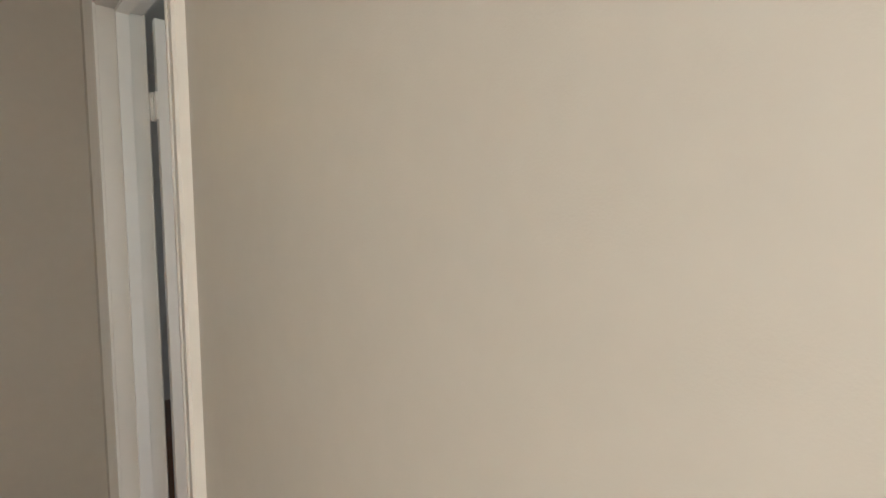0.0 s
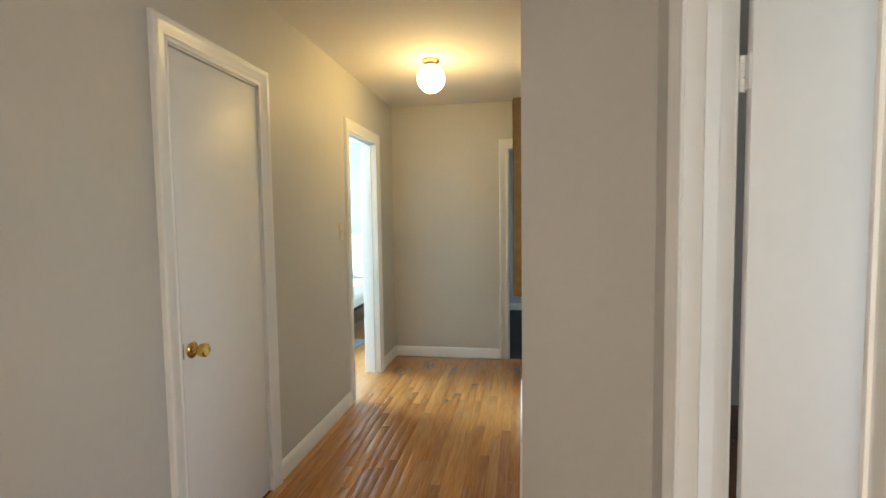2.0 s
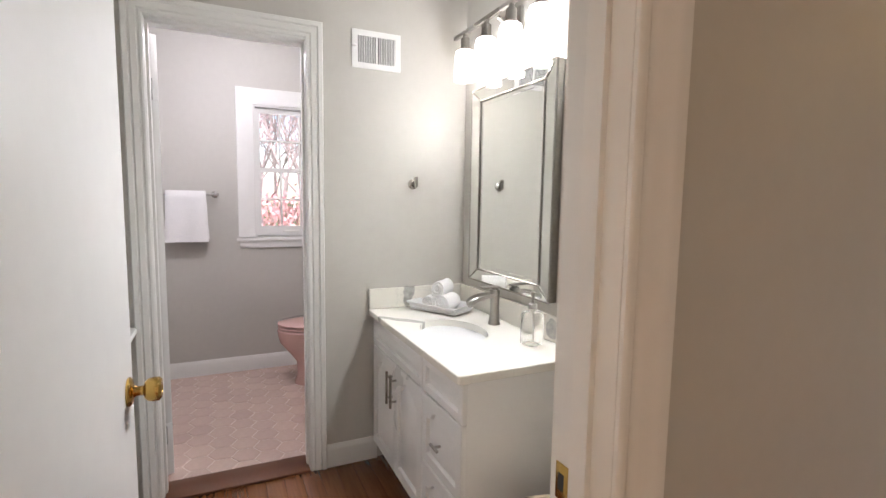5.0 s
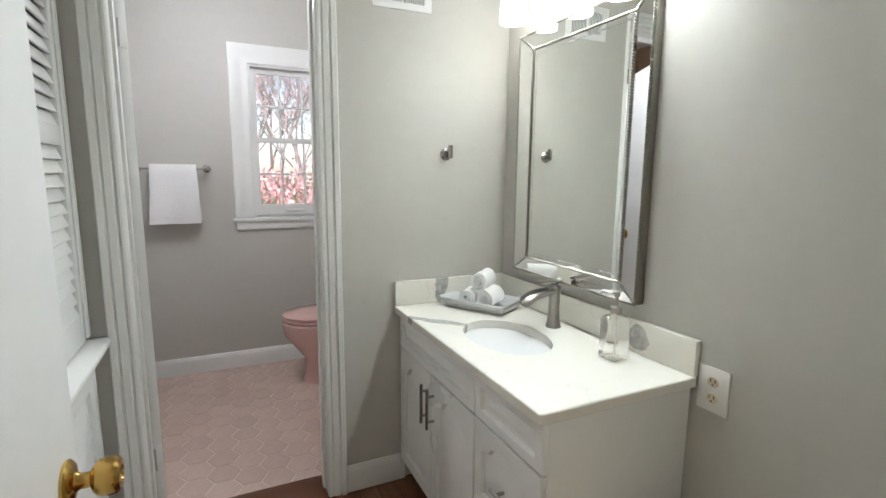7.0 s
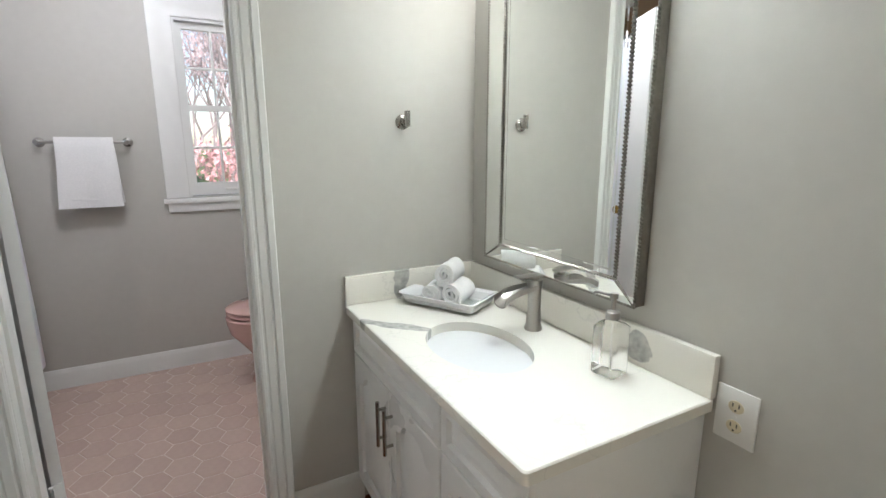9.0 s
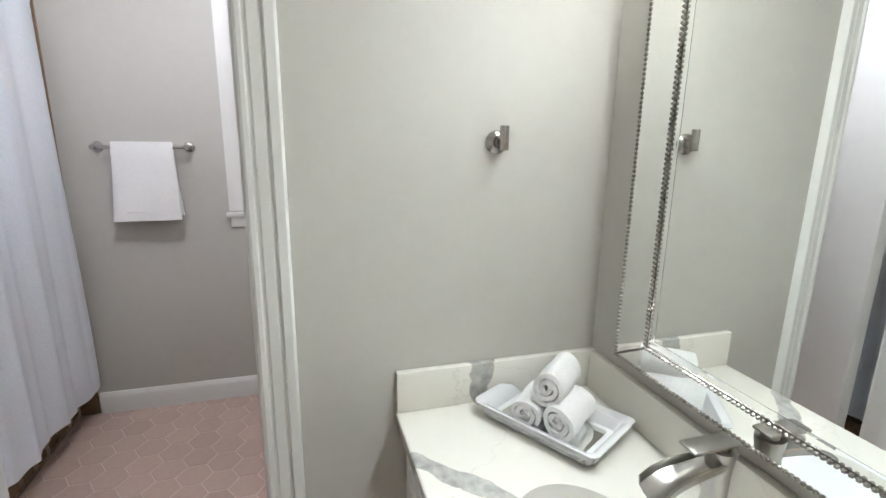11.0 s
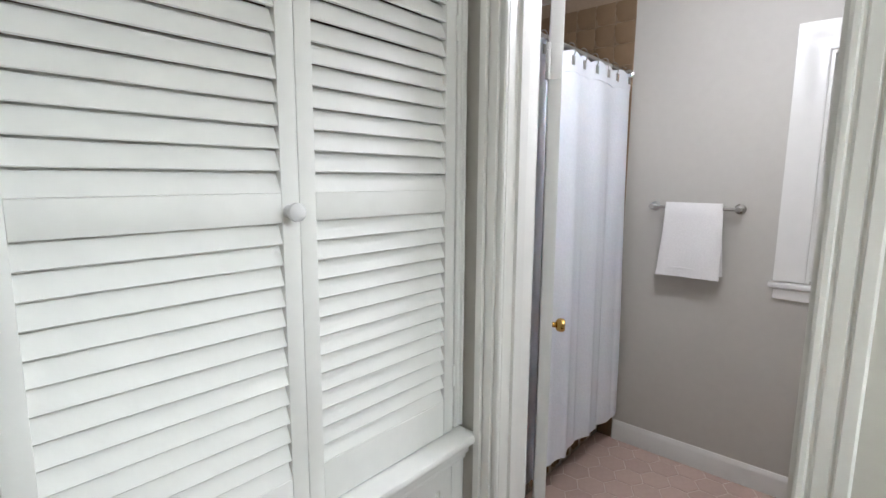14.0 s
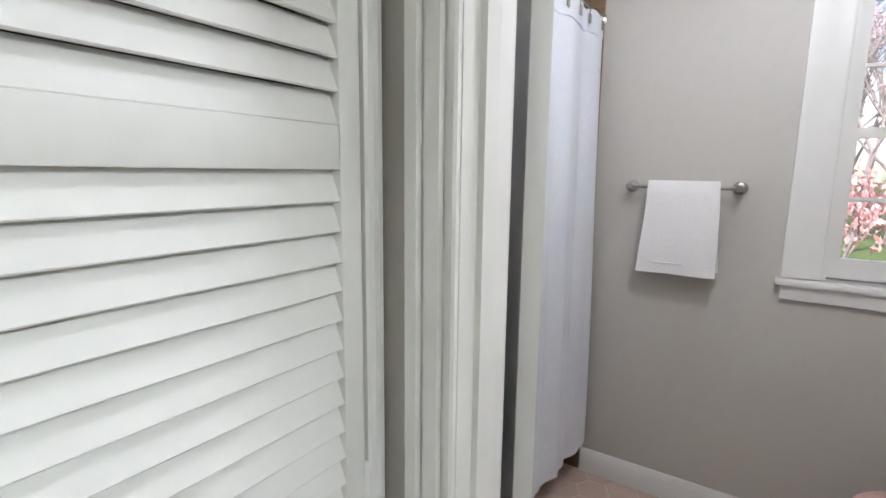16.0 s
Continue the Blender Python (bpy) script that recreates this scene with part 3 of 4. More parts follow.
part("window_frame", boxes(((CX - 0.16, 0.8395, 1.0345), (CX + 0.001, 0.853, 2.0205)), ((CX - 0.16, 1.357, 1.0345), (CX + 0.001, 1.3705, 2.0205)), ((CX - 0.16, 0.853, 2.007), (CX + 0.001, 1.357, 2.0205)), ((CX - 0.16, 0.853, 1.0345), (CX - 0.051, 1.357, 1.045))), TRIM, win)


def sash(x, z0, z1, bottom, label):
    s = part("sash", boxes(((x, 0.853, z0), (x + 0.032, 0.885, z1)), ((x, 1.325, z0), (x + 0.032, 1.357, z1)), ((x, 0.885, z0), (x + 0.032, 1.325, z0 + bottom)), ((x, 0.885, z1 - 0.034), (x + 0.032, 1.325, z1))), TRIM, win, label)
    g0, g1 = z0 + bottom, z1 - 0.034
    w, hgt = 0.44 / 3, (g1 - g0) / 2
    for i in (1, 2):
        part("muntin", boxes(((x + 0.006, 0.885 + i * w - 0.007, g0), (x + 0.027, 0.885 + i * w + 0.007, g1)), bevel=0.003), TRIM, s)
    part("muntin", boxes(((x + 0.007, 0.885, g0 + hgt - 0.007), (x + 0.026, 1.325, g0 + hgt + 0.007)), bevel=0.003), TRIM, s)
    for i in range(3):
        for j in range(2):
            p = part("pane", boxes(((x + 0.015, 0.886 + i * w, g0 + j * hgt), (x + 0.018, 0.884 + (i + 1) * w, g0 + (j + 1) * hgt))), PANE, s)
            p.visible_shadow = False
    return s


sash(CX - 0.075, 1.530, 2.006, 0.03, "upper sash with six panes")
low = sash(CX - 0.040, 1.046, 1.560, 0.07, "lower sash with six panes")
part("sash_lift", boxes(((CX - 0.008, 1.04, 1.068), (CX + 0.004, 1.16, 1.084)), bevel=0.004), PLASTIC, win)

bar = thing("towel_bar", "brushed nickel towel bar on the greige wall", "towel bar")
BY0, BY1, BZ = 0.182, 0.566, 1.350
part("rod", tube([(CX + 0.062, BY0, BZ), (CX + 0.062, BY1, BZ)], 0.008), NICKEL, bar)
for y in (BY0, BY1):
    part("mount", lathe([(0.0, 0), (0.024, 0), (0.025, 0.006), (0.021, 0.012), (0.011, 0.015), (0.010, 0.055), (0.013, 0.060), (0.013, 0.074), (0.009, 0.077), (0, 0.077)], pose(CX, y, BZ, 0, 90), 20), NICKEL, bar)


def bath_towel():
    t = thing("bath_towel", "white terry towel folded over the towel bar", "towel")
    bm = bmesh.new()
    xr, nu, nv = CX + 0.062, 26, 16
    def sheet(off):
        rows = []
        for i in range(nu + 1):
            s = i / nu * 0.705 - 0.345
            row = []
            for j in range(nv + 1):
                v = j / nv
                y = 0.243 + v * 0.272
                r = 0.012 + off
                if abs(s) < 0.022:
                    a = s / 0.022 * 1.5708
                    x, z = xr + r * math.sin(a), BZ + r * math.cos(a)
                else:
                    x, z = xr + math.copysign(r, s), BZ - (abs(s) - 0.022)
                k = max(0.0, abs(s) - 0.02)
                x += 0.006 * math.sin(9 * v + 3 * s) * k / 0.36 + (0.010 * k / 0.36 if s > 0 else 0)
                y += (v - 0.5) * 0.012 * k / 0.36 + 0.003 * math.sin(14 * s) - 0.010 * (2 * v - 1) * abs(2 * v - 1) ** 5 * (1 - k / 0.36)
                if off and 0 < i < nu:
                    x -= math.copysign(0.010, s) * abs(2 * v - 1) ** 8
                row.append((x, y, z))
            rows.append(row)
        return rows
    a, b = sheet(0.018), sheet(0.0)
    loopy = [r + q[::-1] for r, q in zip(a, b)]
    rings_mesh(bm, loopy, cap0=True, cap1=True)
    part("cloth", bm, TERRY, t)
    hem = bmesh.new()
    box(hem, (xr + 0.036, 0.2600, 1.052), (xr + 0.0395, 0.5000, 1.058), 0.001)
    part("hem", hem, TERRY, t, "stitched hem band")
    return t


bath_towel()


def toilet(x, y):
    t = thing("toilet", "pink porcelain toilet with a closed lid", "toilet")
    def oval(cx, cy, rx, ry, z, n=32, blunt=0.0):
        return [(cx + rx * math.cos(6.28318531 * i / n), cy + ry * math.sin(6.28318531 * i / n) * (1 - blunt * (math.sin(6.28318531 * i / n) > 0)), z) for i in range(n)]
    bm = bmesh.new()
    rings_mesh(bm, [oval(x, y + 0.30, 0.11, 0.19, 0.0), oval(x, y + 0.30, 0.112, 0.192, 0.012), oval(x, y + 0.30, 0.098, 0.172, 0.06), oval(x, y + 0.29, 0.095, 0.165, 0.15), oval(x, y + 0.27, 0.12, 0.20, 0.22), oval(x, y + 0.245, 0.160, 0.235, 0.29), oval(x, y + 0.24, 0.180, 0.243, 0.345), oval(x, y + 0.24, 0.184, 0.246, 0.372), oval(x, y + 0.24, 0.176, 0.238, 0.380)], cap0=True, cap1=True)
    part("bowl", bm, PINK, t)
    for nm, z, r, hgt in (("seat", 0.386, 0.186, 0.016), ("lid", 0.410, 0.188, 0.016)):
        bm = bmesh.new()
        rings_mesh(bm, [oval(x, y + 0.24, r - 0.006, r + 0.050, z, blunt=0.12), oval(x, y + 0.24, r, r + 0.056, z + 0.005, blunt=0.12), oval(x, y + 0.24, r, r + 0.056, z + hgt - 0.006, blunt=0.12), oval(x, y + 0.24, r - 0.008, r + 0.048, z + hgt, blunt=0.12), oval(x, y + 0.24, r - 0.10, r - 0.04, z + hgt + 0.004, blunt=0.12)], cap0=True, cap1=True)
        part(nm, bm, PINK, t)
    part("tank", boxes(((x - 0.24, NY - 0.21, 0.38), (x + 0.24, NY - 0.02, 0.72)), bevel=0.03), PINK, t)
    part("tank_lid", boxes(((x - 0.25, NY - 0.22, 0.7205), (x + 0.25, NY - 0.012, 0.755)), bevel=0.012), PINK, t)
    part("neck", boxes(((x - 0.10, y + 0.44, 0.10), (x + 0.10, NY - 0.05, 0.3795)), bevel=0.03), PINK, t)
    part("flush_lever", tube([(x - 0.20, NY - 0.20, 0.66), (x - 0.20, NY - 0.235, 0.66), (x - 0.13, NY - 0.24, 0.655)], 0.007), NICKEL, t)
    return t


toilet(-3.905, 0.945).scale = (1, 1, 1.07)

tub = thing("bathtub", "pink bathtub behind a tiled brown front", "bathtub")
bm = bmesh.new()
def rrect(x0, x1, y0, y1, r, z, n=6):
    out = []
    for cx, cy, a0 in ((x1 - r, y1 - r, 0), (x0 + r, y1 - r, 90), (x0 + r, y0 + r, 180), (x1 - r, y0 + r, 270)):
        for i in range(n + 1):
            a = radians(a0 + 90 * i / n)
            out.append((cx + r * math.cos(a), cy + r * math.sin(a), z))
    return out
rings_mesh(bm, [rrect(CX + 0.004, BT - 0.004, -0.856, -0.075, 0.02, 0.0), rrect(CX + 0.004, BT - 0.004, -0.856, -0.075, 0.02, 0.40), rrect(CX + 0.012, BT - 0.012, -0.848, -0.083, 0.02, 0.41), rrect(CX + 0.08, BT - 0.08, -0.79, -0.15, 0.10, 0.41), rrect(CX + 0.10, BT - 0.10, -0.77, -0.17, 0.10, 0.38), rrect(CX + 0.16, BT - 0.16, -0.72, -0.22, 0.12, 0.10)], cap0=True, cap1=True)
part("shell", bm, PINK, tub)
rod = thing("shower_rod", "chrome shower curtain rod over the bathtub", "curtain rod")
part("pole", tube([(CX + 0.001, 0.0, 2.03), (BT - 0.001, 0.0, 2.03)], 0.0125), NICKEL, rod)
for x, s in ((CX, 1), (BT, -1)):
    part("flange", lathe([(0, 0), (0.03, 0), (0.03, 0.004), (0.018, 0.012), (0, 0.012)], pose(x, 0, 2.03, 0, 90 * s)), NICKEL, rod)


def shower_curtain():
    t = thing("shower_curtain", "white textured fabric shower curtain hanging in folds", "shower curtain")
    nx, nz = 150, 44
    x0, x1 = -4.268, -2.92
    def place(i, k, off):
        u, w = i / nx, k / nz
        z = 2.005 + 0.016 * abs(math.cos(u * 6.28318531 * 5.5)) * max(0.0, 1 - w * 14) - w * 1.83
        amp = 0.009 + 0.004 * min(1, w * 1.6)
        ph = u * 6.28318531 * 5.2
        x = x0 + u * (x1 - x0) + 0.012 * math.sin(2 * ph) * w + (0.014 if u < 0.02 else 0) * math.sin(w * 5)
        y = 0.030 - 0.045 * u + amp * math.sin(ph + 0.5 * math.sin(3 * w)) + 0.006 * math.sin(2.3 * ph + 1.1) * w + 0.02 * w + off
        z -= 0.006 * math.sin(ph * 0.5) * w
        return (x, y, z)
    bm = bmesh.new()
    rings_mesh(bm, [[place(i, k, 0) for i in range(nx + 1)] + [place(i, k, -0.0015) for i in range(nx, -1, -1)] for k in range(nz + 1)], cap0=True, cap1=True)
    c = part("cloth", bm, CURT, t)
    bm = bmesh.new()
    rings_mesh(bm, [[place(i, k / 2.2, 0.0025) for i in range(nx + 1)] + [place(i, k / 2.2, 0.0008) for i in range(nx, -1, -1)] for k in range(0, 5)], cap0=True, cap1=True)
    part("heading", bm, CURT, c, "stiff heading band")
    for i in range(12):
        x = x0 + 0.04 + i * (x1 - x0 - 0.08) / 11
        ph = (x - x0) / (x1 - x0) * 6.28318531 * 9.5
        ring = [(x + 0.004 * math.sin(a), 0.0 + 0.024 * math.sin(a) + 0.006, 2.018 + 0.034 * math.cos(a)) for a in [6.28318531 * q / 16 for q in range(17)]]
        part("hook", tube(ring, 0.0022, 6), NICKEL, t)
        cy = max(place(round((x - x0) / (x1 - x0) * nx) + q, 1, 0.003)[1] for q in (-1, 0, 1))
        part("clip", boxes(((x - 0.013, cy, 1.962), (x + 0.013, cy + 0.004, 1.998)), bevel=0.0015), NICKEL, t, "flat grey hook clip")
    return t


shower_curtain()

tl = thing("ceiling_light", "flush opal ceiling light of the toilet room", "ceiling light")
part("pan", lathe([(0, H - 0.001), (0.15, H - 0.001), (0.152, H - 0.02), (0.14, H - 0.03), (0, H - 0.03)], pose(-3.25, 0.70, 0)), NICKEL, tl)
tg = part("bowl", lathe([(0.14, H - 0.0305), (0.138, H - 0.05), (0.11, H - 0.085), (0.06, H - 0.105), (0, H - 0.11)], pose(-3.25, 0.70, 0)), SHADE, tl, "glowing opal glass bowl")
tg.visible_shadow = False

# ---- vanity ----
van = thing("vanity_cabinet", "white bathroom vanity cabinet with arched raised panels", "vanity cabinet")
VF = 1.300
part("body", boxes(((-2.692, VF, 0.092), (-1.700, NY - 0.004, 0.748)), ((-2.692, VF + 0.06, 0.0), (-1.700, NY - 0.004, 0.0915)), bevel=0.0015), CAB, van)
front = on_y(VF, -1)
part("false_front", raised_panel(front, -2.690, -2.040, 0.612, 0.744, margin=0.030), CAB, van)
part("drawer", raised_panel(front, -2.032, -1.701, 0.612, 0.744, margin=0.030), CAB, van)
doors = []
for a0, a1, hx in ((-2.690, -2.368, -2.392), (-2.362, -2.040, -2.338)):
    d = part("door", raised_panel(front, a0, a1, 0.098, 0.606, margin=0.048, rise=0.05), CAB, van)
    h = tube([(hx, VF - 0.045, 0.415), (hx, VF - 0.045, 0.565)], 0.006)
    for z in (0.442, 0.538):
        tube([(hx, VF - 0.018, z), (hx, VF - 0.045, z)], 0.005, 10, h)
    part("handle", h, NICKEL, d, "brushed nickel bar handle")
for z0, z1 in ((0.338, 0.606), (0.098, 0.332)):
    d = part("drawer", raised_panel(front, -2.032, -1.701, z0, z1, margin=0.040, rise=0.045), CAB, van)
    zm = (z0 + z1) / 2 - 0.01
    h = tube([(-1.895, VF - 0.042, zm), (-1.838, VF - 0.042, zm)], 0.006)
    tube([(-1.867, VF - 0.016, zm), (-1.867, VF - 0.042, zm)], 0.005, 10, h)
    part("handle", h, NICKEL, d, "short brushed nickel T-bar pull")

SC, RA, RB, TOP = (-2.185, 1.482), 0.190, 0.132, 0.785
ctop = thing("countertop", "cream quartz countertop with grey veins and backsplash", "countertop")
bm = bmesh.new()
c0, c1, d0, d1 = -2.699, -1.682, 1.258, NY - 0.001
def slab_loop(z, inset):
    return rrect(c0, c1 - inset, d0 + inset, d1, 0.012, z, 4)
rows = [[bm.verts.new(p) for p in slab_loop(z, i)] for z, i in ((TOP - 0.030, 0.002), (TOP - 0.028, 0), (TOP - 0.003, 0), (TOP, 0.003))]
hole = [[bm.verts.new((SC[0] + RA * math.cos(6.28318531 * k / 48), SC[1] + RB * math.sin(6.28318531 * k / 48), z)) for k in range(48)] for z in (TOP - 0.030, TOP)]
for p, q in list(zip(rows, rows[1:])) + [tuple(hole)]:
    for i in range(len(p)):
        bm.faces.new((p[i], p[(i + 1) % len(p)], q[(i + 1) % len(q)], q[i]))
for a, b in ((rows[0], hole[0]), (rows[-1], hole[1])):
    bmesh.ops.triangle_fill(bm, edges=[bm.edges.get((r[i], r[(i + 1) % len(r)])) for r in (a, b) for i in range(len(r))], use_beauty=True)
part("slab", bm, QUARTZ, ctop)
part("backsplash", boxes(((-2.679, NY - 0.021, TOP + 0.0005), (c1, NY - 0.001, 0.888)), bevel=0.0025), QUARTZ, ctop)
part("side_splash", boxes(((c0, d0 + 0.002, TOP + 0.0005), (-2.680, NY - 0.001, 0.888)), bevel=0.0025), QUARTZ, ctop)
sink = thing("sink_basin", "white oval undermount porcelain sink", "sink")
prof = [(1.04, TOP - 0.0305), (0.99, TOP - 0.032), (0.97, TOP - 0.055), (0.92, TOP - 0.09), (0.80, TOP - 0.125), (0.58, TOP - 0.148), (0.30, TOP - 0.157), (0.12, TOP - 0.160)]
bm = lathe([(r, z) for r, z in prof] + [(0.12, TOP - 0.17), (0.9, TOP - 0.13), (1.05, TOP - 0.05)], pose(SC[0], SC[1], 0), 48, RA, RB)
part("bowl", bm, PORC, sink)
part("drain", lathe([(0, 0.004), (0.018, 0.004), (0.022, 0.002), (0.022, -0.004), (0, -0.004)], pose(SC[0], SC[1], TOP - 0.158), 20), NICKEL, sink, "nickel drain")

fau = thing("faucet", "brushed nickel single-hole waterfall faucet", "faucet")
FX, FYY = -2.205, 1.695
part("column", lathe([(0.0, 0), (0.027, 0), (0.0275, 0.005), (0.0235, 0.016), (0.0195, 0.07), (0.020, 0.12), (0.0235, 0.150), (0.0235, 0.157), (0, 0.157)], pose(FX, FYY, TOP)), NICKEL, fau)
bm = bmesh.new()
rings = []
for i in range(9):
    s = i / 8
    y, z = FYY - 0.005 - 0.122 * s, TOP + 0.136 - 0.002 * s - 0.026 * s ** 4
    w, dp, th = 0.020 + 0.008 * s, 0.006 + 0.010 * min(1, s * 2), 0.004
    u = [(-w, 0.006), (-w * 0.9, -dp * 0.6), (-w * 0.45, -dp), (0, -dp * 1.1), (w * 0.45, -dp), (w * 0.9, -dp * 0.6), (w, 0.006)]
    rings.append([(FX + a, y, z + b) for a, b in u] + [(FX + a * 1.1, y, z + b - th) for a, b in reversed(u)])
rings_mesh(bm, rings, cap0=True, cap1=True)
part("spout", bm, NICKEL, fau, "open waterfall spout")
part("lever", boxes(((FX - 0.019, FYY - 0.070, TOP + 0.1655), (FX + 0.019, FYY + 0.022, TOP + 0.1725)), bevel=0.004), NICKEL, fau)
part("lever_neck", lathe([(0, 0), (0.014, 0), (0.014, 0.010), (0, 0.010)], pose(FX, FYY, TOP + 0.1565), 16), NICKEL, fau)


def rounded_frame(m, rings):
    bm = bmesh.new()
    rings_mesh(bm, [[m @ Vector(p) for p in rrect(-a, a, -b, b, r, z, 5)] for a, b, r, z in rings], cap0=True, cap1=True)
    return bm


TM = pose(-2.545, 1.588, TOP, 0, 0, 30)
tray = thing("vanity_tray", "white ceramic tray with a scalloped flared rim", "tray")
bm = bmesh.new()
rings = []
for a, b, rad, z, wave in ((0.120, 0.064, 0.010, 0.001, 0), (0.134, 0.078, 0.012, 0.005, 0), (0.145, 0.089, 0.014, 0.032, 0.6), (0.152, 0.095, 0.018, 0.036, 1), (0.154, 0.097, 0.018, 0.040, 1), (0.149, 0.092, 0.016, 0.041, 1), (0.134, 0.078, 0.014, 0.034, 0.6), (0.122, 0.066, 0.012, 0.010, 0), (0.110, 0.058, 0.010, 0.008, 0)):
    ring = []
    for x, y, zz in rrect(-a, a, -b, b, rad, z, 8):
        u, v = x / a, y / b
        lift = 0.016 * (abs(u) > 0.86) * math.cos(v * 1.5) ** 2 - 0.004 * (abs(u) <= 0.86)
        ring.append(TM @ Vector((x + math.copysign(0.006, x) * wave * max(0.0, lift / 0.016), y, zz + wave * lift)))
    rings.append(ring)
rings_mesh(bm, rings, cap0=True, cap1=True)
part("dish", bm, PORC, tray)
rope = bmesh.new()
for sgn in (-1, 1):
    for i in range(40):
        x = -0.125 + i * 0.25 / 39
        tube([TM @ Vector((x - 0.003, sgn * 0.0795, 0.009)), TM @ Vector((x + 0.003, sgn * 0.0850, 0.020))], 0.0027, 6, rope)
    for i in range(20):
        y = -0.064 + i * 0.128 / 19
        tube([TM @ Vector((sgn * 0.1355, y - 0.003, 0.009)), TM @ Vector((sgn * 0.1410, y + 0.003, 0.020))], 0.0027, 6, rope)
part("rope_band", rope, PORC, tray, "embossed rope band")
part("inlay", rounded_frame(TM, [(0.108, 0.056, 0.008, 0.0082), (0.108, 0.056, 0.008, 0.0090)]), MIRROR, tray, "mirrored inlay")


def rolled_towel(label, m, length, radius):
    t = thing("rolled_towel", label, "towel", "rolled towels on the tray")
    bm, turns, n = bmesh.new(), 2.6, 72
    rings = []
    for k in range(11):
        s = k / 10
        outer, inner = [], []
        for i in range(n + 1):
            a = i / n * turns * 6.28318531
            r = radius * (0.16 + 0.84 * i / n)
            x = (s - 0.5) * length * (1 - 0.05 * (1 - i / n)) + 0.004 * math.sin(a * 1.7)
            w = 1 + 0.03 * math.sin(s * 9 + a * 2)
            outer.append((x, r * w * math.cos(a), r * w * math.sin(a) * 0.94))
            q = max(r - radius * 0.24, radius * 0.03)
            inner.append((x, q * w * math.cos(a), q * w * math.sin(a) * 0.94))
        rings.append([m @ Vector(p) for p in outer + inner[::-1]])
    rings_mesh(bm, rings, cap0=True, cap1=True)
    part("cloth", bm, TERRY, t)
    return t


ZT = TOP + 0.0095
rolled_towel("small white rolled terry towel lying in the tray", TM @ pose(-0.045, -0.012, ZT - TOP + 0.036, 0, 0, 104), 0.120, 0.038)
rolled_towel("white rolled terry towel lying in the tray", TM @ pose(0.035, 0.005, ZT - TOP + 0.041, 40, 0, 97), 0.125, 0.044)
rolled_towel("white rolled terry towel resting on two others", TM @ pose(-0.002, 0.012, ZT - TOP + 0.104, 100, 0, 101), 0.125, 0.046)

soap = thing("soap_dispenser", "clear glass soap dispenser with a chrome pump", "soap dispenser")
SX, SYY = -1.885, 1.672
part("bottle", rounded_frame(pose(SX, SYY, TOP, 0, 0, 12), [(0.030, 0.030, 0.008, 0.001), (0.033, 0.033, 0.009, 0.005), (0.033, 0.033, 0.009, 0.120), (0.028, 0.028, 0.012, 0.128), (0.014, 0.014, 0.012, 0.131), (0.014, 0.014, 0.012, 0.140)]), GLASS, soap, "square clear glass bottle")
part("pump", lathe([(0, 0.1405), (0.017, 0.1405), (0.017, 0.158), (0.009, 0.162), (0.006, 0.164), (0.006, 0.190), (0.010, 0.191), (0.010, 0.204), (0, 0.205)], pose(SX, SYY, TOP), 20), NICKEL, soap, "chrome pump")
part("nozzle", tube([(SX, SYY, TOP + 0.198), (SX - 0.045, SYY - 0.012, TOP + 0.198), (SX - 0.052, SYY - 0.014, TOP + 0.190)], 0.0045, 10), NICKEL, soap)
part("dip_tube", tube([(SX, SYY, TOP + 0.14), (SX + 0.008, SYY, TOP + 0.012)], 0.002, 6), PLASTIC, soap)

# ---- mirror ----
mir = thing("wall_mirror", "rectangular wall mirror with silver beaded edges", "mirror")
mx0, mx1, mz0, mz1, MY = -2.556, -1.884, 0.936, 1.868, 1.742
part("backing", boxes(((mx0 + 0.002, MY + 0.010, mz0 + 0.002), (mx1 - 0.002, NY - 0.002, mz1 - 0.002)), bevel=0.002), SILVER, mir, "dark silver wooden frame side")
ix0, ix1, iz0, iz1 = mx0 + 0.104, mx1 - 0.070, mz0 + 0.066, mz1 - 0.070
part("glass", boxes(((ix0, MY + 0.003, iz0), (ix1, MY + 0.0095, iz1))), MIRROR, mir, "bright mirror glass")
bw = 0.018
part("bevel", rings_mesh(bmesh.new(), [[(ix0, MY + 0.0045, iz0), (ix1, MY + 0.0045, iz0), (ix1, MY + 0.0045, iz1), (ix0, MY + 0.0045, iz1)], [(ix0 + bw, MY + 0.0025, iz0 + bw), (ix1 - bw, MY + 0.0025, iz0 + bw), (ix1 - bw, MY + 0.0025, iz1 - bw), (ix0 + bw, MY + 0.0025, iz1 - bw)]]), MIRROR, mir)
out = [(mx0 + 0.006, mz0 + 0.006), (mx1 - 0.006, mz0 + 0.006), (mx1 - 0.006, mz1 - 0.006), (mx0 + 0.006, mz1 - 0.006)]
inn = [(ix0 - 0.008, iz0 - 0.008), (ix1 + 0.008, iz0 - 0.008), (ix1 + 0.008, iz1 + 0.008), (ix0 - 0.008, iz1 + 0.008)]
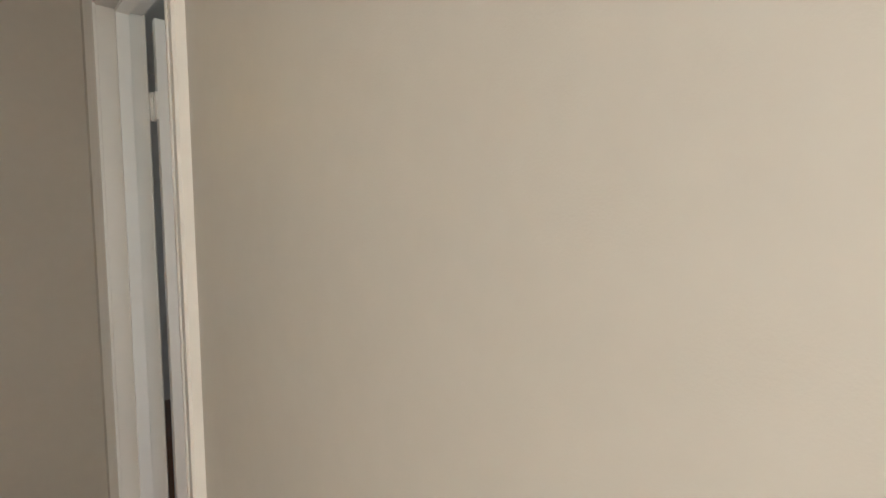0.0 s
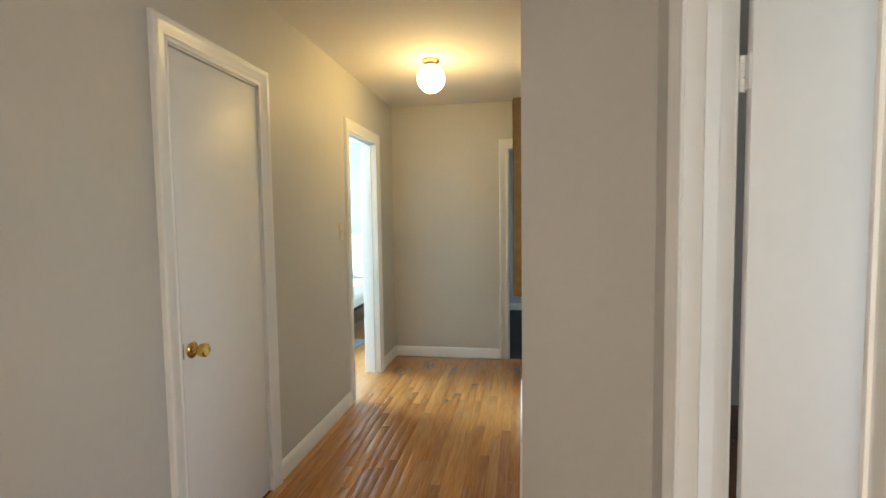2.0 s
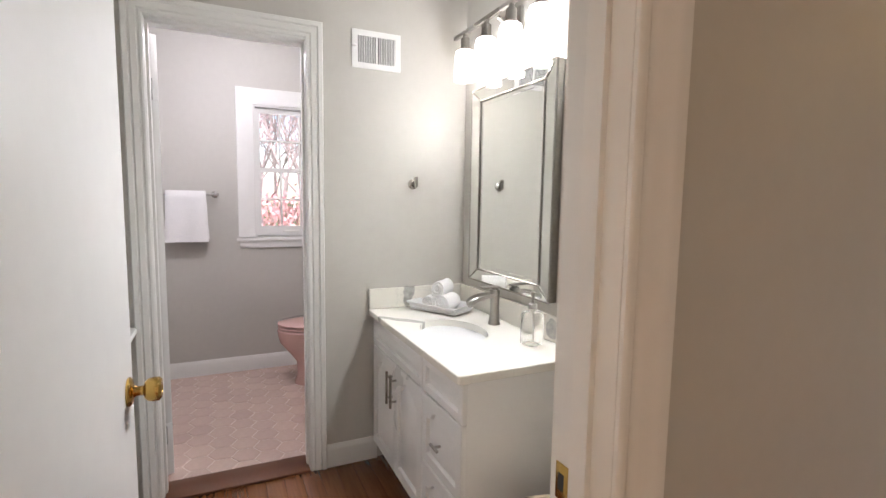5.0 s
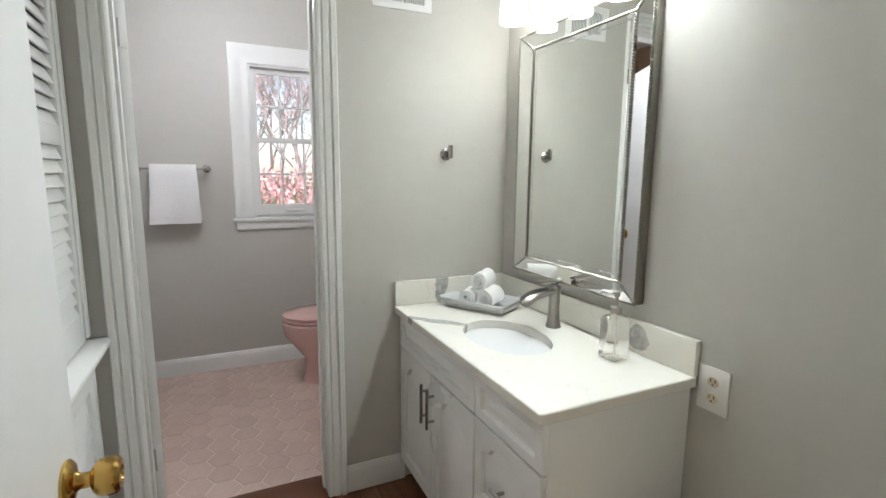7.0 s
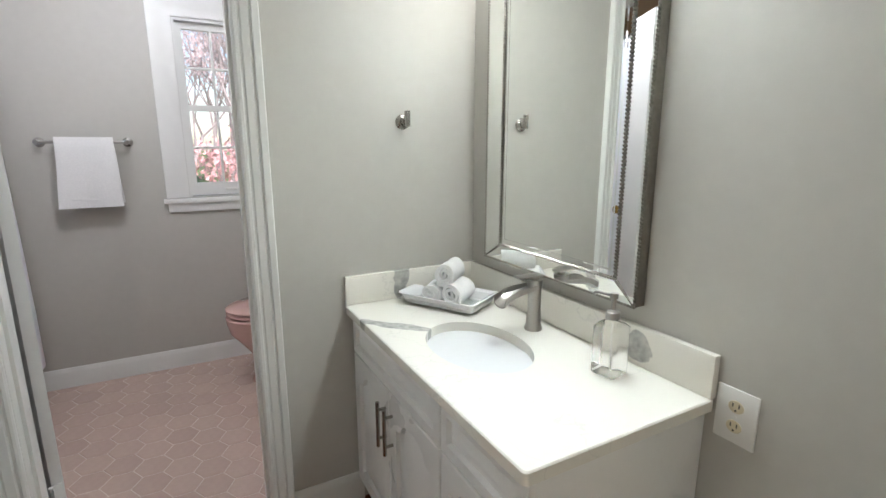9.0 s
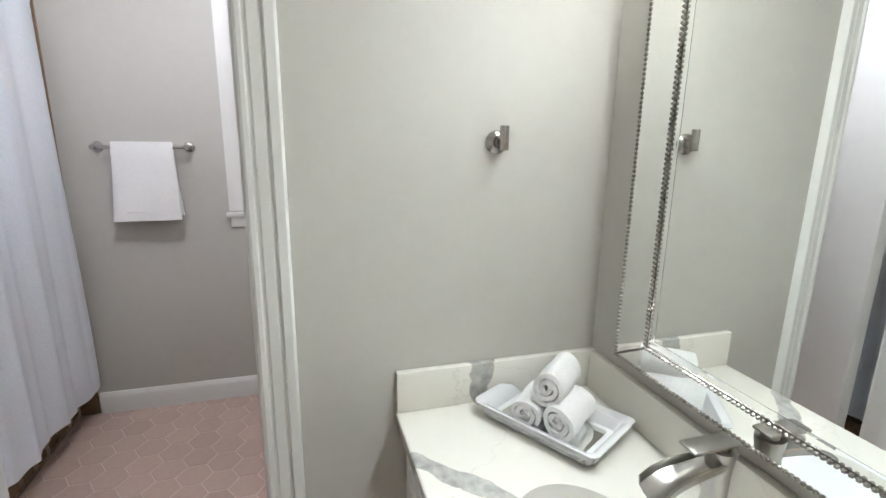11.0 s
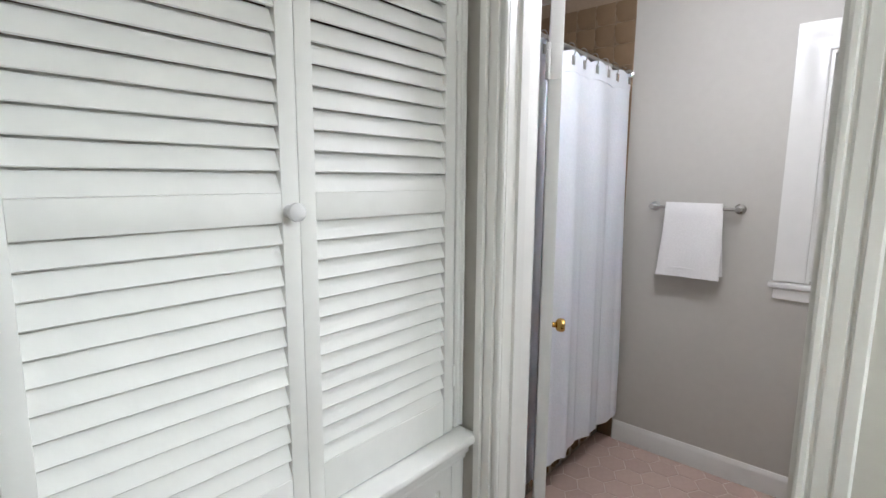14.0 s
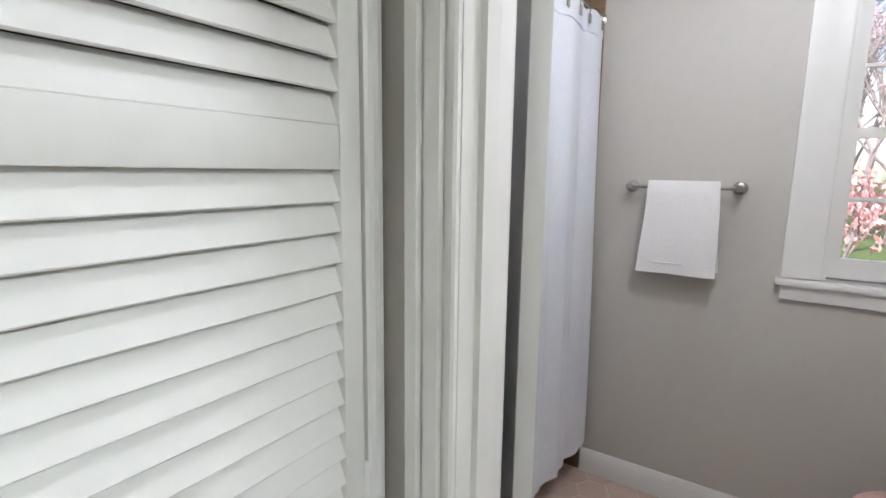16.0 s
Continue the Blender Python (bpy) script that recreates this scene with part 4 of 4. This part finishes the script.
for k in range(4):
    j = (k + 1) % 4
    bm = bmesh.new()
    q = [out[k], out[j], inn[j], inn[k]]
    dirs = [0.0040, 0.0040, 0.0025, 0.0025]
    rings_mesh(bm, [[(a, MY + 0.0095, z) for a, z in q], [(a, MY + d, z) for (a, z), d in zip(q, dirs)]], cap0=True, cap1=True)
    part("mirror_strip", bm, MIRROR, mir, "bevelled mirror strip of the frame")
    part("mitre_bar", tube([(out[k][0], MY + 0.006, out[k][1]), (inn[k][0], MY - 0.002, inn[k][1])], 0.003, 8), SILVER, mir)


def bead_row(x0, x1, z0, z1, y, r, step):
    bm = bmesh.new()
    for (ax, az), (bx, bz) in (((x0, z0), (x1, z0)), ((x1, z0), (x1, z1)), ((x1, z1), (x0, z1)), ((x0, z1), (x0, z0))):
        n = int(math.hypot(bx - ax, bz - az) / step)
        for i in range(n):
            c = (ax + (bx - ax) * i / n, y, az + (bz - az) * i / n)
            bmesh.ops.create_icosphere(bm, subdivisions=1, radius=r, matrix=Matrix.Translation(c))
    return bm


tagged(part("beading", bead_row(mx0 + 0.003, mx1 - 0.003, mz0 + 0.003, mz1 - 0.003, MY + 0.004, 0.0044, 0.0092), SILVER, mir, "row of small silver beads"), kind="stuff")
tagged(part("beading", bead_row(ix0 - 0.004, ix1 + 0.004, iz0 - 0.004, iz1 + 0.004, MY - 0.0015, 0.0044, 0.0092), SILVER, mir, "row of small silver beads"), kind="stuff")

# ---- vanity light ----
vl = thing("vanity_light", "brushed nickel vanity light with four glowing glass shades", "wall light")
part("wall_plate", boxes(((-2.33, NY - 0.022, 2.03), (-2.17, NY - 0.001, 2.15)), bevel=0.005), NICKEL, vl)
part("arm", tube([(-2.25, NY - 0.02, 2.09), (-2.25, 1.70, 2.115)], 0.009), NICKEL, vl)
part("bar", boxes(((-2.61, 1.666, 2.112), (-1.89, 1.684, 2.130)), bevel=0.002), NICKEL, vl)
for bx in (-2.50, -2.30, -2.10, -1.90):
    s = part("socket", lathe([(0, 2.112), (0.012, 2.112), (0.012, 2.098), (0.022, 2.094), (0.022, 2.050), (0.030, 2.046), (0.030, 2.040), (0, 2.040)], pose(bx, 1.675, 0)), NICKEL, vl)
    g = part("shade", lathe([(0.030, 2.039), (0.042, 2.032), (0.047, 2.01), (0.050, 1.93), (0.051, 1.900), (0.049, 1.900), (0.047, 1.93), (0.044, 2.01), (0.038, 2.03)], pose(bx, 1.675, 0)), SHADE, vl, "glowing white glass shade")
    g.visible_shadow = False

# ---- small fittings of the vanity room ----
hk = thing("robe_hook", "brushed nickel robe hook on the greige wall", "hook")
part("rose", lathe([(0, 0), (0.025, 0), (0.026, 0.005), (0.022, 0.010), (0.012, 0.013), (0.010, 0.030), (0, 0.030)], pose(BX, 1.490, 1.410, 0, 90)), NICKEL, hk)
part("peg", lathe([(0, -0.022), (0.009, -0.022), (0.010, -0.020), (0.010, 0.028), (0.009, 0.030), (0, 0.030)], pose(BX + 0.038, 1.494, 1.416), 18), NICKEL, hk)
ve = thing("wall_vent", "white metal air vent with fine upright slats", "vent")
v0, v1, w0, w1 = 1.180, 1.420, 1.950, 2.125
part("frame", boxes(((BX + 0.001, v0, w0), (BX + 0.008, v0 + 0.028, w1)), ((BX + 0.001, v1 - 0.028, w0), (BX + 0.008, v1, w1)), ((BX + 0.001, v0 + 0.028, w0), (BX + 0.008, v1 - 0.028, w0 + 0.026)), ((BX + 0.001, v0 + 0.028, w1 - 0.026), (BX + 0.008, v1 - 0.028, w1)), ((BX + 0.001, 1.295, w0 + 0.026), (BX + 0.008, 1.305, w1 - 0.026))), VENTM, ve)
part("backing", boxes(((BX + 0.0005, v0 + 0.02, w0 + 0.02), (BX + 0.002, v1 - 0.02, w1 - 0.02))), BLACK, ve)
sm = mesh_of("slat", boxes(((0, -0.0014, w0 + 0.026), (0.006, 0.0014, w1 - 0.026))), VENTM)
for i in range(22):
    y = v0 + 0.033 + i * (v1 - v0 - 0.066) / 21
    if abs(y - 1.30) > 0.007:
        s = new("slat", sm)
        s.parent, s.location = ve, (BX + 0.0015, y, 0)
        s.rotation_euler = (0, 0, radians(25))
part("lever", boxes(((BX + 0.008, v0 - 0.006, 2.045), (BX + 0.020, v0 + 0.018, 2.053)), bevel=0.001), VENTM, ve)
ol = thing("wall_outlet", "white wall plate with two almond sockets", "outlet")
o0, o1, p0, p1 = -1.678, -1.590, 0.706, 0.829
part("plate", boxes(((o0, NY - 0.007, p0), (o1, NY - 0.0005, p1)), bevel=0.003), PLASTIC, ol)
for z in (0.790, 0.745):
    r = part("socket", lathe([(0, 0), (0.0165, 0), (0.0165, 0.0015), (0.0155, 0.0022), (0, 0.0022)], pose((o0 + o1) / 2, NY - 0.0068, z, 90), 20, 1.0, 0.85), ALMOND, ol)
    part("slots", boxes(*[(((o0 + o1) / 2 + dx - 0.0013, NY - 0.0094, z - 0.001), ((o0 + o1) / 2 + dx + 0.0013, NY - 0.0088, z + 0.008)) for dx in (-0.0065, 0.0065)], (((o0 + o1) / 2 - 0.002, NY - 0.0094, z - 0.010), ((o0 + o1) / 2 + 0.002, NY - 0.0088, z - 0.006))), BLACK, r)
part("screw", lathe([(0, 0), (0.003, 0), (0.003, 0.001), (0, 0.001)], pose((o0 + o1) / 2, NY - 0.007, 0.7675, 90), 10), PLASTIC, ol)

bk = thing("laundry_basket", "round woven seagrass basket with a coiled lid", "basket")
def coil(r0, r1, z0, z1, turns, rad, cx, cy):
    n = int(turns * 40)
    return tube([(cx + (r0 + (r1 - r0) * i / n) * math.cos(i / 40 * 6.28318531), cy + (r0 + (r1 - r0) * i / n) * math.sin(i / 40 * 6.28318531), z0 + (z1 - z0) * i / n) for i in range(n + 1)], rad, 6)
KX, KY = -1.37, 1.44
part("lining", lathe([(0, 0.002), (0.165, 0.002), (0.178, 0.39), (0, 0.39)], pose(KX, KY, 0), 32), BASKET, bk)
part("wall_coil", coil(0.17, 0.185, 0.011, 0.385, 18, 0.0115, KX, KY), BASKET, bk)
part("lid", coil(0.008, 0.190, 0.432, 0.405, 9, 0.012, KX, KY), BASKET, bk, "coiled lid with pale stripes")

# ---- hallway things ----
hl = thing("ceiling_light", "lit round globe ceiling light with a brass collar", "ceiling light")
part("collar", lathe([(0, H - 0.001), (0.062, H - 0.001), (0.064, H - 0.012), (0.050, H - 0.022), (0.048, H - 0.04), (0, H - 0.04)], pose(-0.20, 4.03, 0)), BRASS, hl, "brass collar")
gl = part("globe", lathe([(0.045, H - 0.0405)] + [(0.098 * math.sin(radians(a)), H - 0.128 + 0.098 * math.cos(radians(a))) for a in range(30, 180, 12)] + [(0, H - 0.226)], pose(-0.20, 4.03, 0)), GLOBE, hl, "glowing opal glass globe")
gl.visible_shadow = False
sw = thing("light_switch", "almond toggle light switch on the hallway wall", "light switch")
part("plate", boxes(((AX + 0.0005, 3.900, 1.245), (AX + 0.006, 3.975, 1.365)), bevel=0.002), ALMOND, sw)
part("toggle", boxes(((AX + 0.006, 3.932, 1.295), (AX + 0.016, 3.943, 1.318)), bevel=0.002), ALMOND, sw)
pf = thing("picture_frame", "tall gilt picture frame on the hallway wall", "picture frame")
PFP = [(0, 0), (0, 0.018), (0.010, 0.024), (0.028, 0.020), (0.040, 0.032), (0.048, 0.028), (0.05, 0)]
casing("frame", on_x(RX, -1), 2.52, 2.92, 1.78, pf, z0=1.14, loop=True, profile=PFP, material=GOLD)
part("picture", boxes(((RX - 0.008, 2.52, 1.14), (RX - 0.001, 2.92, 1.78))), PILLOW, pf, "muted picture panel")
copy_thing(pf, pose(0, 1.02, 0.06))
th = thing("wall_plaque", "small pale wall box high on the hallway wall", "wall box")
part("cover", boxes(((RX - 0.03, 4.05, 1.90), (RX - 0.001, 4.2, 2.10)), bevel=0.004), PLASTIC, th)

# ---- bedroom ----
bed = thing("bed", "made bed with white linen and a dark wooden frame", "bed")
part("frame", boxes(((-3.55, 5.35, 0.14), (-1.55, 6.9, 0.30)), bevel=0.02), BEDWOOD, bed)
for x in (-3.5, -1.62):
    for y in (5.40, 6.82):
        part("leg", boxes(((x, y, 0.0), (x + 0.06, y + 0.06, 0.139)), bevel=0.005), BEDWOOD, bed)
part("mattress", boxes(((-3.53, 5.37, 0.3005), (-1.57, 6.88, 0.52)), bevel=0.06), BEDW, bed)
part("duvet", boxes(((-3.50, 5.30, 0.36), (-1.53, 6.94, 0.62)), bevel=0.10), BEDW, bed, "puffy white duvet")
part("headboard", boxes(((-3.60, 6.95, 0.2), (-1.50, 7.02, 1.20)), bevel=0.03), BEDW, bed, "white upholstered headboard")


def pillow(x, y, z, tilt, material, label):
    p = thing("pillow", label, "pillow", "pillows on the bed")
    bm = bmesh.new()
    n = 10
    m = pose(x, y, z, tilt)
    for s in (1, -1):
        rings_mesh(bm, [[m @ Vector(((i / n - 0.5) * 0.62, (j / n - 0.5) * 0.42, s * 0.085 * (max(0, 1 - (2 * i / n - 1) ** 4) * max(0, 1 - (2 * j / n - 1) ** 4)) ** 0.6)) for i in range(n + 1)] for j in range(n + 1)], closed=False)
    bmesh.ops.remove_doubles(bm, verts=bm.verts, dist=0.0005)
    part("cushion", bm, material, p)


for k, x in enumerate((-3.15, -2.45, -1.88)):
    pillow(x, 6.72, 0.83, 68, BEDW, "plump white pillow against the headboard")
pillow(-2.2, 6.52, 0.80, 62, PILLOW, "patterned beige cushion leaning on the pillows")
solid("rug", boxes(((-3.3, 4.25, 0.001), (-1.35, 5.9, 0.014)), bevel=0.004), RUG, "blue and grey patterned rug on the oak floor", "rug")
for nm, X0, X1, lo, hi, zz in (("window_2", -4.12, -4.0, 4.5, 5.9, (0.85, 2.1)), ("window_3", 3.0, 3.12, 0.7, 1.7, (0.9, 2.1)), ("window_4", 3.0, 3.12, 6.1, 7.1, (0.9, 2.1))):
    w = thing(nm, "white framed window of a neighbouring room", "window", kind="structure")
    s = 1 if X0 < 0 else -1
    casing("window_frame", on_x(-4.0 if s > 0 else 3.0, s), lo, hi, zz[1], w, z0=zz[0], loop=True)
    xm = (X0 + X1) / 2
    part("muntin", boxes(((xm - 0.02, lo, (zz[0] + zz[1]) / 2 - 0.02), (xm + 0.02, hi, (zz[0] + zz[1]) / 2 + 0.02)), ((xm - 0.015, (lo + hi) / 2 - 0.015, zz[0]), (xm + 0.015, (lo + hi) / 2 + 0.015, zz[1]))), TRIM, w)
# ---- outdoors ----
GRASS = mat("lawn_grass", (0.09, 0.13, 0.035), 0.9, amount=0.35, grain=8, bump=0.5)
ASPH = mat("asphalt", (0.06, 0.06, 0.065), 0.9, amount=0.2)
BARK = mat("grey_bark", (0.33, 0.28, 0.28), 0.9, amount=0.3, grain=20)
REDLEAF = mat("red_autumn_leaves", (0.64, 0.36, 0.37), 0.7, amount=0.4, grain=3, bump=0)
PINKLEAF = mat("rust_autumn_leaves", (0.58, 0.44, 0.46), 0.7, amount=0.4, grain=3, bump=0)
BRICK = mat("house_brick", (0.30, 0.13, 0.10), 0.85, amount=0.2, grain=12)
ROOF = mat("roof_shingle", (0.12, 0.11, 0.11), 0.9, amount=0.2)
CARBLUE = mat("blue_car_paint", (0.05, 0.12, 0.24), 0.2, amount=0.03, bump=0, coat=1)
GZ = -1.3
bm = bmesh.new()
bmesh.ops.create_grid(bm, x_segments=40, y_segments=40, size=300)
for v in bm.verts:
    v.co.z = GZ
structure("ground", bm, GRASS, "green lawn strewn with leaves")
structure("road", boxes(((-22, -120, GZ + 0.005), (-16, 120, GZ + 0.02))), ASPH, "grey asphalt street")


def tree(x, y, height, leaves, seed, label, count=700):
    rnd = random.Random(seed)
    t = thing("tree", label, "tree", "trees outside the window")
    wood_bm = bmesh.new()
    tips = []
    def grow(p, d, length, r, depth):
        pts = [p]
        for k in range(3):
            d = (d + Vector((rnd.uniform(-1, 1), rnd.uniform(-1, 1), rnd.uniform(-0.3, 0.6))) * 0.16).normalized()
            pts.append(pts[-1] + d * length / 3)
        rings = []
        for k, q in enumerate(pts):
            u = d.orthogonal().normalized()
            v = d.cross(u)
            rr = r * (1 - 0.35 * k / 3)
            rings.append([q + rr * (math.cos(a) * u + math.sin(a) * v) for a in (0, 1.2566, 2.5133, 3.7699, 5.0265)])
        rings_mesh(wood_bm, rings)
        if depth == 0:
            tips.append(pts[-1])
            tips.append(pts[1])
            return
        for _ in range(4 if depth > 2 else 3):
            nd = (d + Vector((rnd.uniform(-1, 1), rnd.uniform(-1, 1), rnd.uniform(-0.2, 0.9))) * 0.75).normalized()
            grow(pts[rnd.choice((2, 3, 3))], nd, length * rnd.uniform(0.58, 0.78), r * 0.55, depth - 1)
    grow(Vector((x, y, GZ - 0.05)), Vector((0, 0, 1)), height * 0.36, height * 0.012, 4)
    part("trunk", wood_bm, BARK, t)
    if leaves:
        bm = bmesh.new()
        for _ in range(count):
            c = rnd.choice(tips) + Vector((rnd.gauss(0, 0.3), rnd.gauss(0, 0.3), rnd.gauss(0, 0.25)))
            m = Matrix.Translation(c) @ Euler([rnd.uniform(0, 6.28) for _ in range(3)]).to_matrix().to_4x4()
            s = rnd.uniform(0.045, 0.10)
            vs = [bm.verts.new(m @ Vector(q)) for q in ((-s, 0, 0), (0, -s * 0.5, 0.02), (s, 0, 0), (0, s * 0.5, 0.02))]
            bm.faces.new(vs)
        tagged(part("crown", bm, leaves, t, "sparse crown of autumn leaves"), kind="stuff")
    return t


TREES = [(-12.5, 3.2, 3.4, REDLEAF, 1100), (-14.5, 4.6, 3.8, REDLEAF, 1200), (-15.0, 2.2, 3.0, REDLEAF, 900), (-23.5, 5.6, 9, PINKLEAF, 1500),
         (-25.0, 3.2, 10, None, 0), (-26.0, 1.2, 9, PINKLEAF, 1500), (-27.0, 7.6, 11, None, 0), (-28.5, 4.8, 11, PINKLEAF, 1800), (-30.0, 0.2, 11, None, 0),
         (-31.0, 2.9, 12, PINKLEAF, 1800), (-32.0, 9.5, 12, PINKLEAF, 1500), (-33.0, 6.2, 12, None, 0), (-34.0, -3.0, 12, None, 0), (-36.5, 4.0, 13, PINKLEAF, 1800), (-37.0, 8.0, 13, None, 0)]
for k, (tx, ty, th_, lf, cnt) in enumerate(TREES):
    tree(tx, ty, th_, lf, 20 + k, "small red-leaved autumn tree on the lawn" if lf is REDLEAF else "tall bare tree beyond the street" if lf is None else "rust-leaved autumn tree beyond the street", cnt)
hs = thing("house", "brick house with a grey roof across the street", "house")
part("wall", boxes(((-46, -16, GZ), (-36, 0, GZ + 4.5))), BRICK, hs)
bm = bmesh.new()
rings_mesh(bm, [[(-46.5, y, GZ + 4.51), (-35.5, y, GZ + 4.51), (-41, y, GZ + 8)] for y in (-16.5, 0.5)], cap0=True, cap1=True)
part("roof", bm, ROOF, hs)
for y in (-13.5, -10.5, -5.5, -2.5):
    wnd = part("window", boxes(((-36.05, y - 0.7, GZ + 1.3), (-35.96, y + 0.7, GZ + 3.2)), bevel=0.02), TRIM, hs)
    for dy in (-0.34, 0.34):
        for dz in (0.45, 1.4):
            part("pane", boxes(((-35.97, y + dy - 0.28, GZ + 1.35 + dz - 0.35), (-35.95, y + dy + 0.28, GZ + 1.35 + dz + 0.42))), BLACK, wnd)
car = thing("car", "blue parked car on the street", "car")
bm = bmesh.new()
def prof_ring(y, f):
    return [(-17.6 + px * f - 0.9 * (1 - f), y, GZ + pz) for px, pz in ((-0.9, 0.3), (0.9, 0.3), (0.92, 0.8), (0.88, 0.95), (-0.88, 0.95), (-0.92, 0.8))]
rings_mesh(bm, [[(-17.6 + px * w, y, GZ + 0.03 + z) for px, z in ((-1, 0.28), (1, 0.28), (1, 0.3 + 0.35 * q), (0.96, 0.32 + 0.55 * q), (-0.96, 0.32 + 0.55 * q), (-1, 0.3 + 0.35 * q))] for y, w, q in ((-2.2, 0.7, 0.7), (-2.0, 0.86, 0.95), (-1.0, 0.9, 1.05), (0.9, 0.9, 1.1), (2.0, 0.86, 1.0), (2.2, 0.7, 0.75))], cap0=True, cap1=True)
part("body", bm, CARBLUE, car)
bm = bmesh.new()
rings_mesh(bm, [rrect(-17.6 - w, -17.6 + w, a, b, 0.15, GZ + z, 4) for w, a, b, z in ((0.82, -1.3, 1.9, 0.9), (0.78, -1.1, 1.75, 1.1), (0.64, -0.6, 1.3, 1.45), (0.55, -0.4, 1.1, 1.5))], cap0=True, cap1=True)
part("cabin", bm, BLACK, car, "dark glazed cabin")
for y in (-1.35, 1.4):
    for x in (-18.4, -16.8):
        wl = part("wheel", lathe([(0.2, -0.1), (0.31, -0.1), (0.33, -0.06), (0.33, 0.06), (0.31, 0.1), (0.2, 0.1)], pose(x, y, GZ + 0.35, 0, 90), 20), BLACK, car)
        part("rim", lathe([(0, -0.08), (0.2, -0.09), (0.2, 0.09), (0, 0.08)], pose(x, y, GZ + 0.35, 0, 90), 16), NICKEL, wl)


# ---- floor pieces and wall tiles ----
def piece(me, parent, loc):
    ob = new(me.name, me)
    ob.parent, ob.location = parent, loc
    return ob


hall_floor = thing("floor_hall", "golden oak strip floor of the hallway", "floor", kind="structure")
rnd = random.Random(5)
plank_sizes = [0.55, 0.75, 0.95, 1.2]
PW = 0.0572
plank_mesh = [mesh_of("plank", boxes(((0.0003, 0.0003, -0.012), (PW - 0.0003, n - 0.0003, 0)), bevel=0.0003), OAK) for n in plank_sizes]
far_bm = bmesh.new()
x = AX + 0.001
cols = 0
while x < RX + 0.10:
    y = 2.35 - rnd.uniform(0, 0.5)
    while y < FY - 0.02:
        k = rnd.randrange(4)
        if y + plank_sizes[k] > FY:
            box(far_bm, (x + 0.0003, y, -0.012), (x + PW - 0.0003, FY - 0.001, 0))
            break
        piece(plank_mesh[k], hall_floor, (x, y, 0))
        y += plank_sizes[k]
    x += PW
for i in range(30):
    x = AX + 0.001 + i * PW
    if x > DX - 0.06:
        break
    for k in range(6):
        y1 = 2.34 - k * 0.9
        box(far_bm, (x + 0.0003, max(y1 - 0.899, -3.09), -0.012), (x + PW - 0.0003, y1 - 0.5, -0.0005))
        box(far_bm, (x + 0.0003, max(y1 - 0.4995, -3.095), -0.012), (x + PW - 0.0003, y1, -0.0005)) if y1 > -2.5 else None
tagged(part("plank_rest", far_bm, OAK, hall_floor), kind="stuff")

bath_floor = thing("floor_vanity", "dark red-brown oak strip floor of the vanity room", "floor", kind="structure")
dm = [mesh_of("plank", boxes(((0.0004, 0.0004, -0.012), (n - 0.0004, 0.0822 - 0.0004, 0)), bevel=0.0012), DARKOAK) for n in (0.45, 0.65, 0.9)]
y = SY - 0.02
while y < NY - 0.02:
    x = BX - 0.05 - rnd.uniform(0, 0.1)
    while x < AX + 0.0:
        k = rnd.randrange(3)
        n = (0.45, 0.65, 0.9)[k]
        if x + n > AX:
            break
        piece(dm[k], bath_floor, (x, y, 0))
        x += n
    if x < AX - 0.02:
        part("plank", boxes(((x, y + 0.0004, -0.012), (AX - 0.001, y + 0.0818, 0)), bevel=0.0012), DARKOAK, bath_floor)
    y += 0.0822

hex_floor = thing("floor_toilet", "pinkish tan hexagonal tile floor with pale grout", "floor", kind="structure")
part("grout", boxes(((CX - 0.02, -0.10, -0.0115), (BT + 0.02, NY, -0.0018))), GROUT, hex_floor)
AF = 0.128
bm = bmesh.new()
rr = AF / math.sqrt(3) - 0.0022
rings_mesh(bm, [[((rr - d) * math.cos(radians(30 + 60 * i)), (rr - d) * math.sin(radians(30 + 60 * i)), z) for i in range(6)] for d, z in ((0, -0.010), (0, -0.0015), (0.0015, 0))], cap0=True, cap1=True)
hexm = mesh_of("tile", bm, PINKTILE)
j = 0
y = -0.09
while y < NY:
    x = CX + (0.5 * AF if j % 2 else 0)
    while x < BT:
        t = piece(hexm, hex_floor, (x, y, rnd.uniform(-0.0004, 0.0004)))
        x += AF
    y += AF * math.sqrt(3) / 2
    j += 1

tile_wall = thing("wall_tiles", "brown glazed wall tiles round the bathtub", "wall tiles", kind="structure")
part("grout", boxes(((CX + 0.0005, -0.859, 0.0), (CX + 0.004, 0.022, H - 0.01))), BROWNGROUT, tile_wall)
part("grout", boxes(((CX + 0.005, -0.0745, 0.0), (BT - 0.005, -0.066, 0.40))), BROWNGROUT, tile_wall)
T = 0.1095
tw = mesh_of("tile", boxes(((0, 0.001, 0.001), (0.0035, T - 0.001, T - 0.001)), bevel=0.001), BROWNTILE)
for i in range(8):
    for k in range(22):
        if k < 1 or k > 16 or i == 7:
            piece(tw, tile_wall, (CX + 0.004, 0.021 - (8 - i) * T, k * T))
ta = mesh_of("tile", boxes(((0.001, 0, 0.001), (T - 0.001, 0.0035, T - 0.001)), bevel=0.001), BROWNTILE)
for i in range(13):
    for k in range(3):
        piece(ta, tile_wall, (CX + 0.006 + i * T, -0.066, k * T + 0.004))
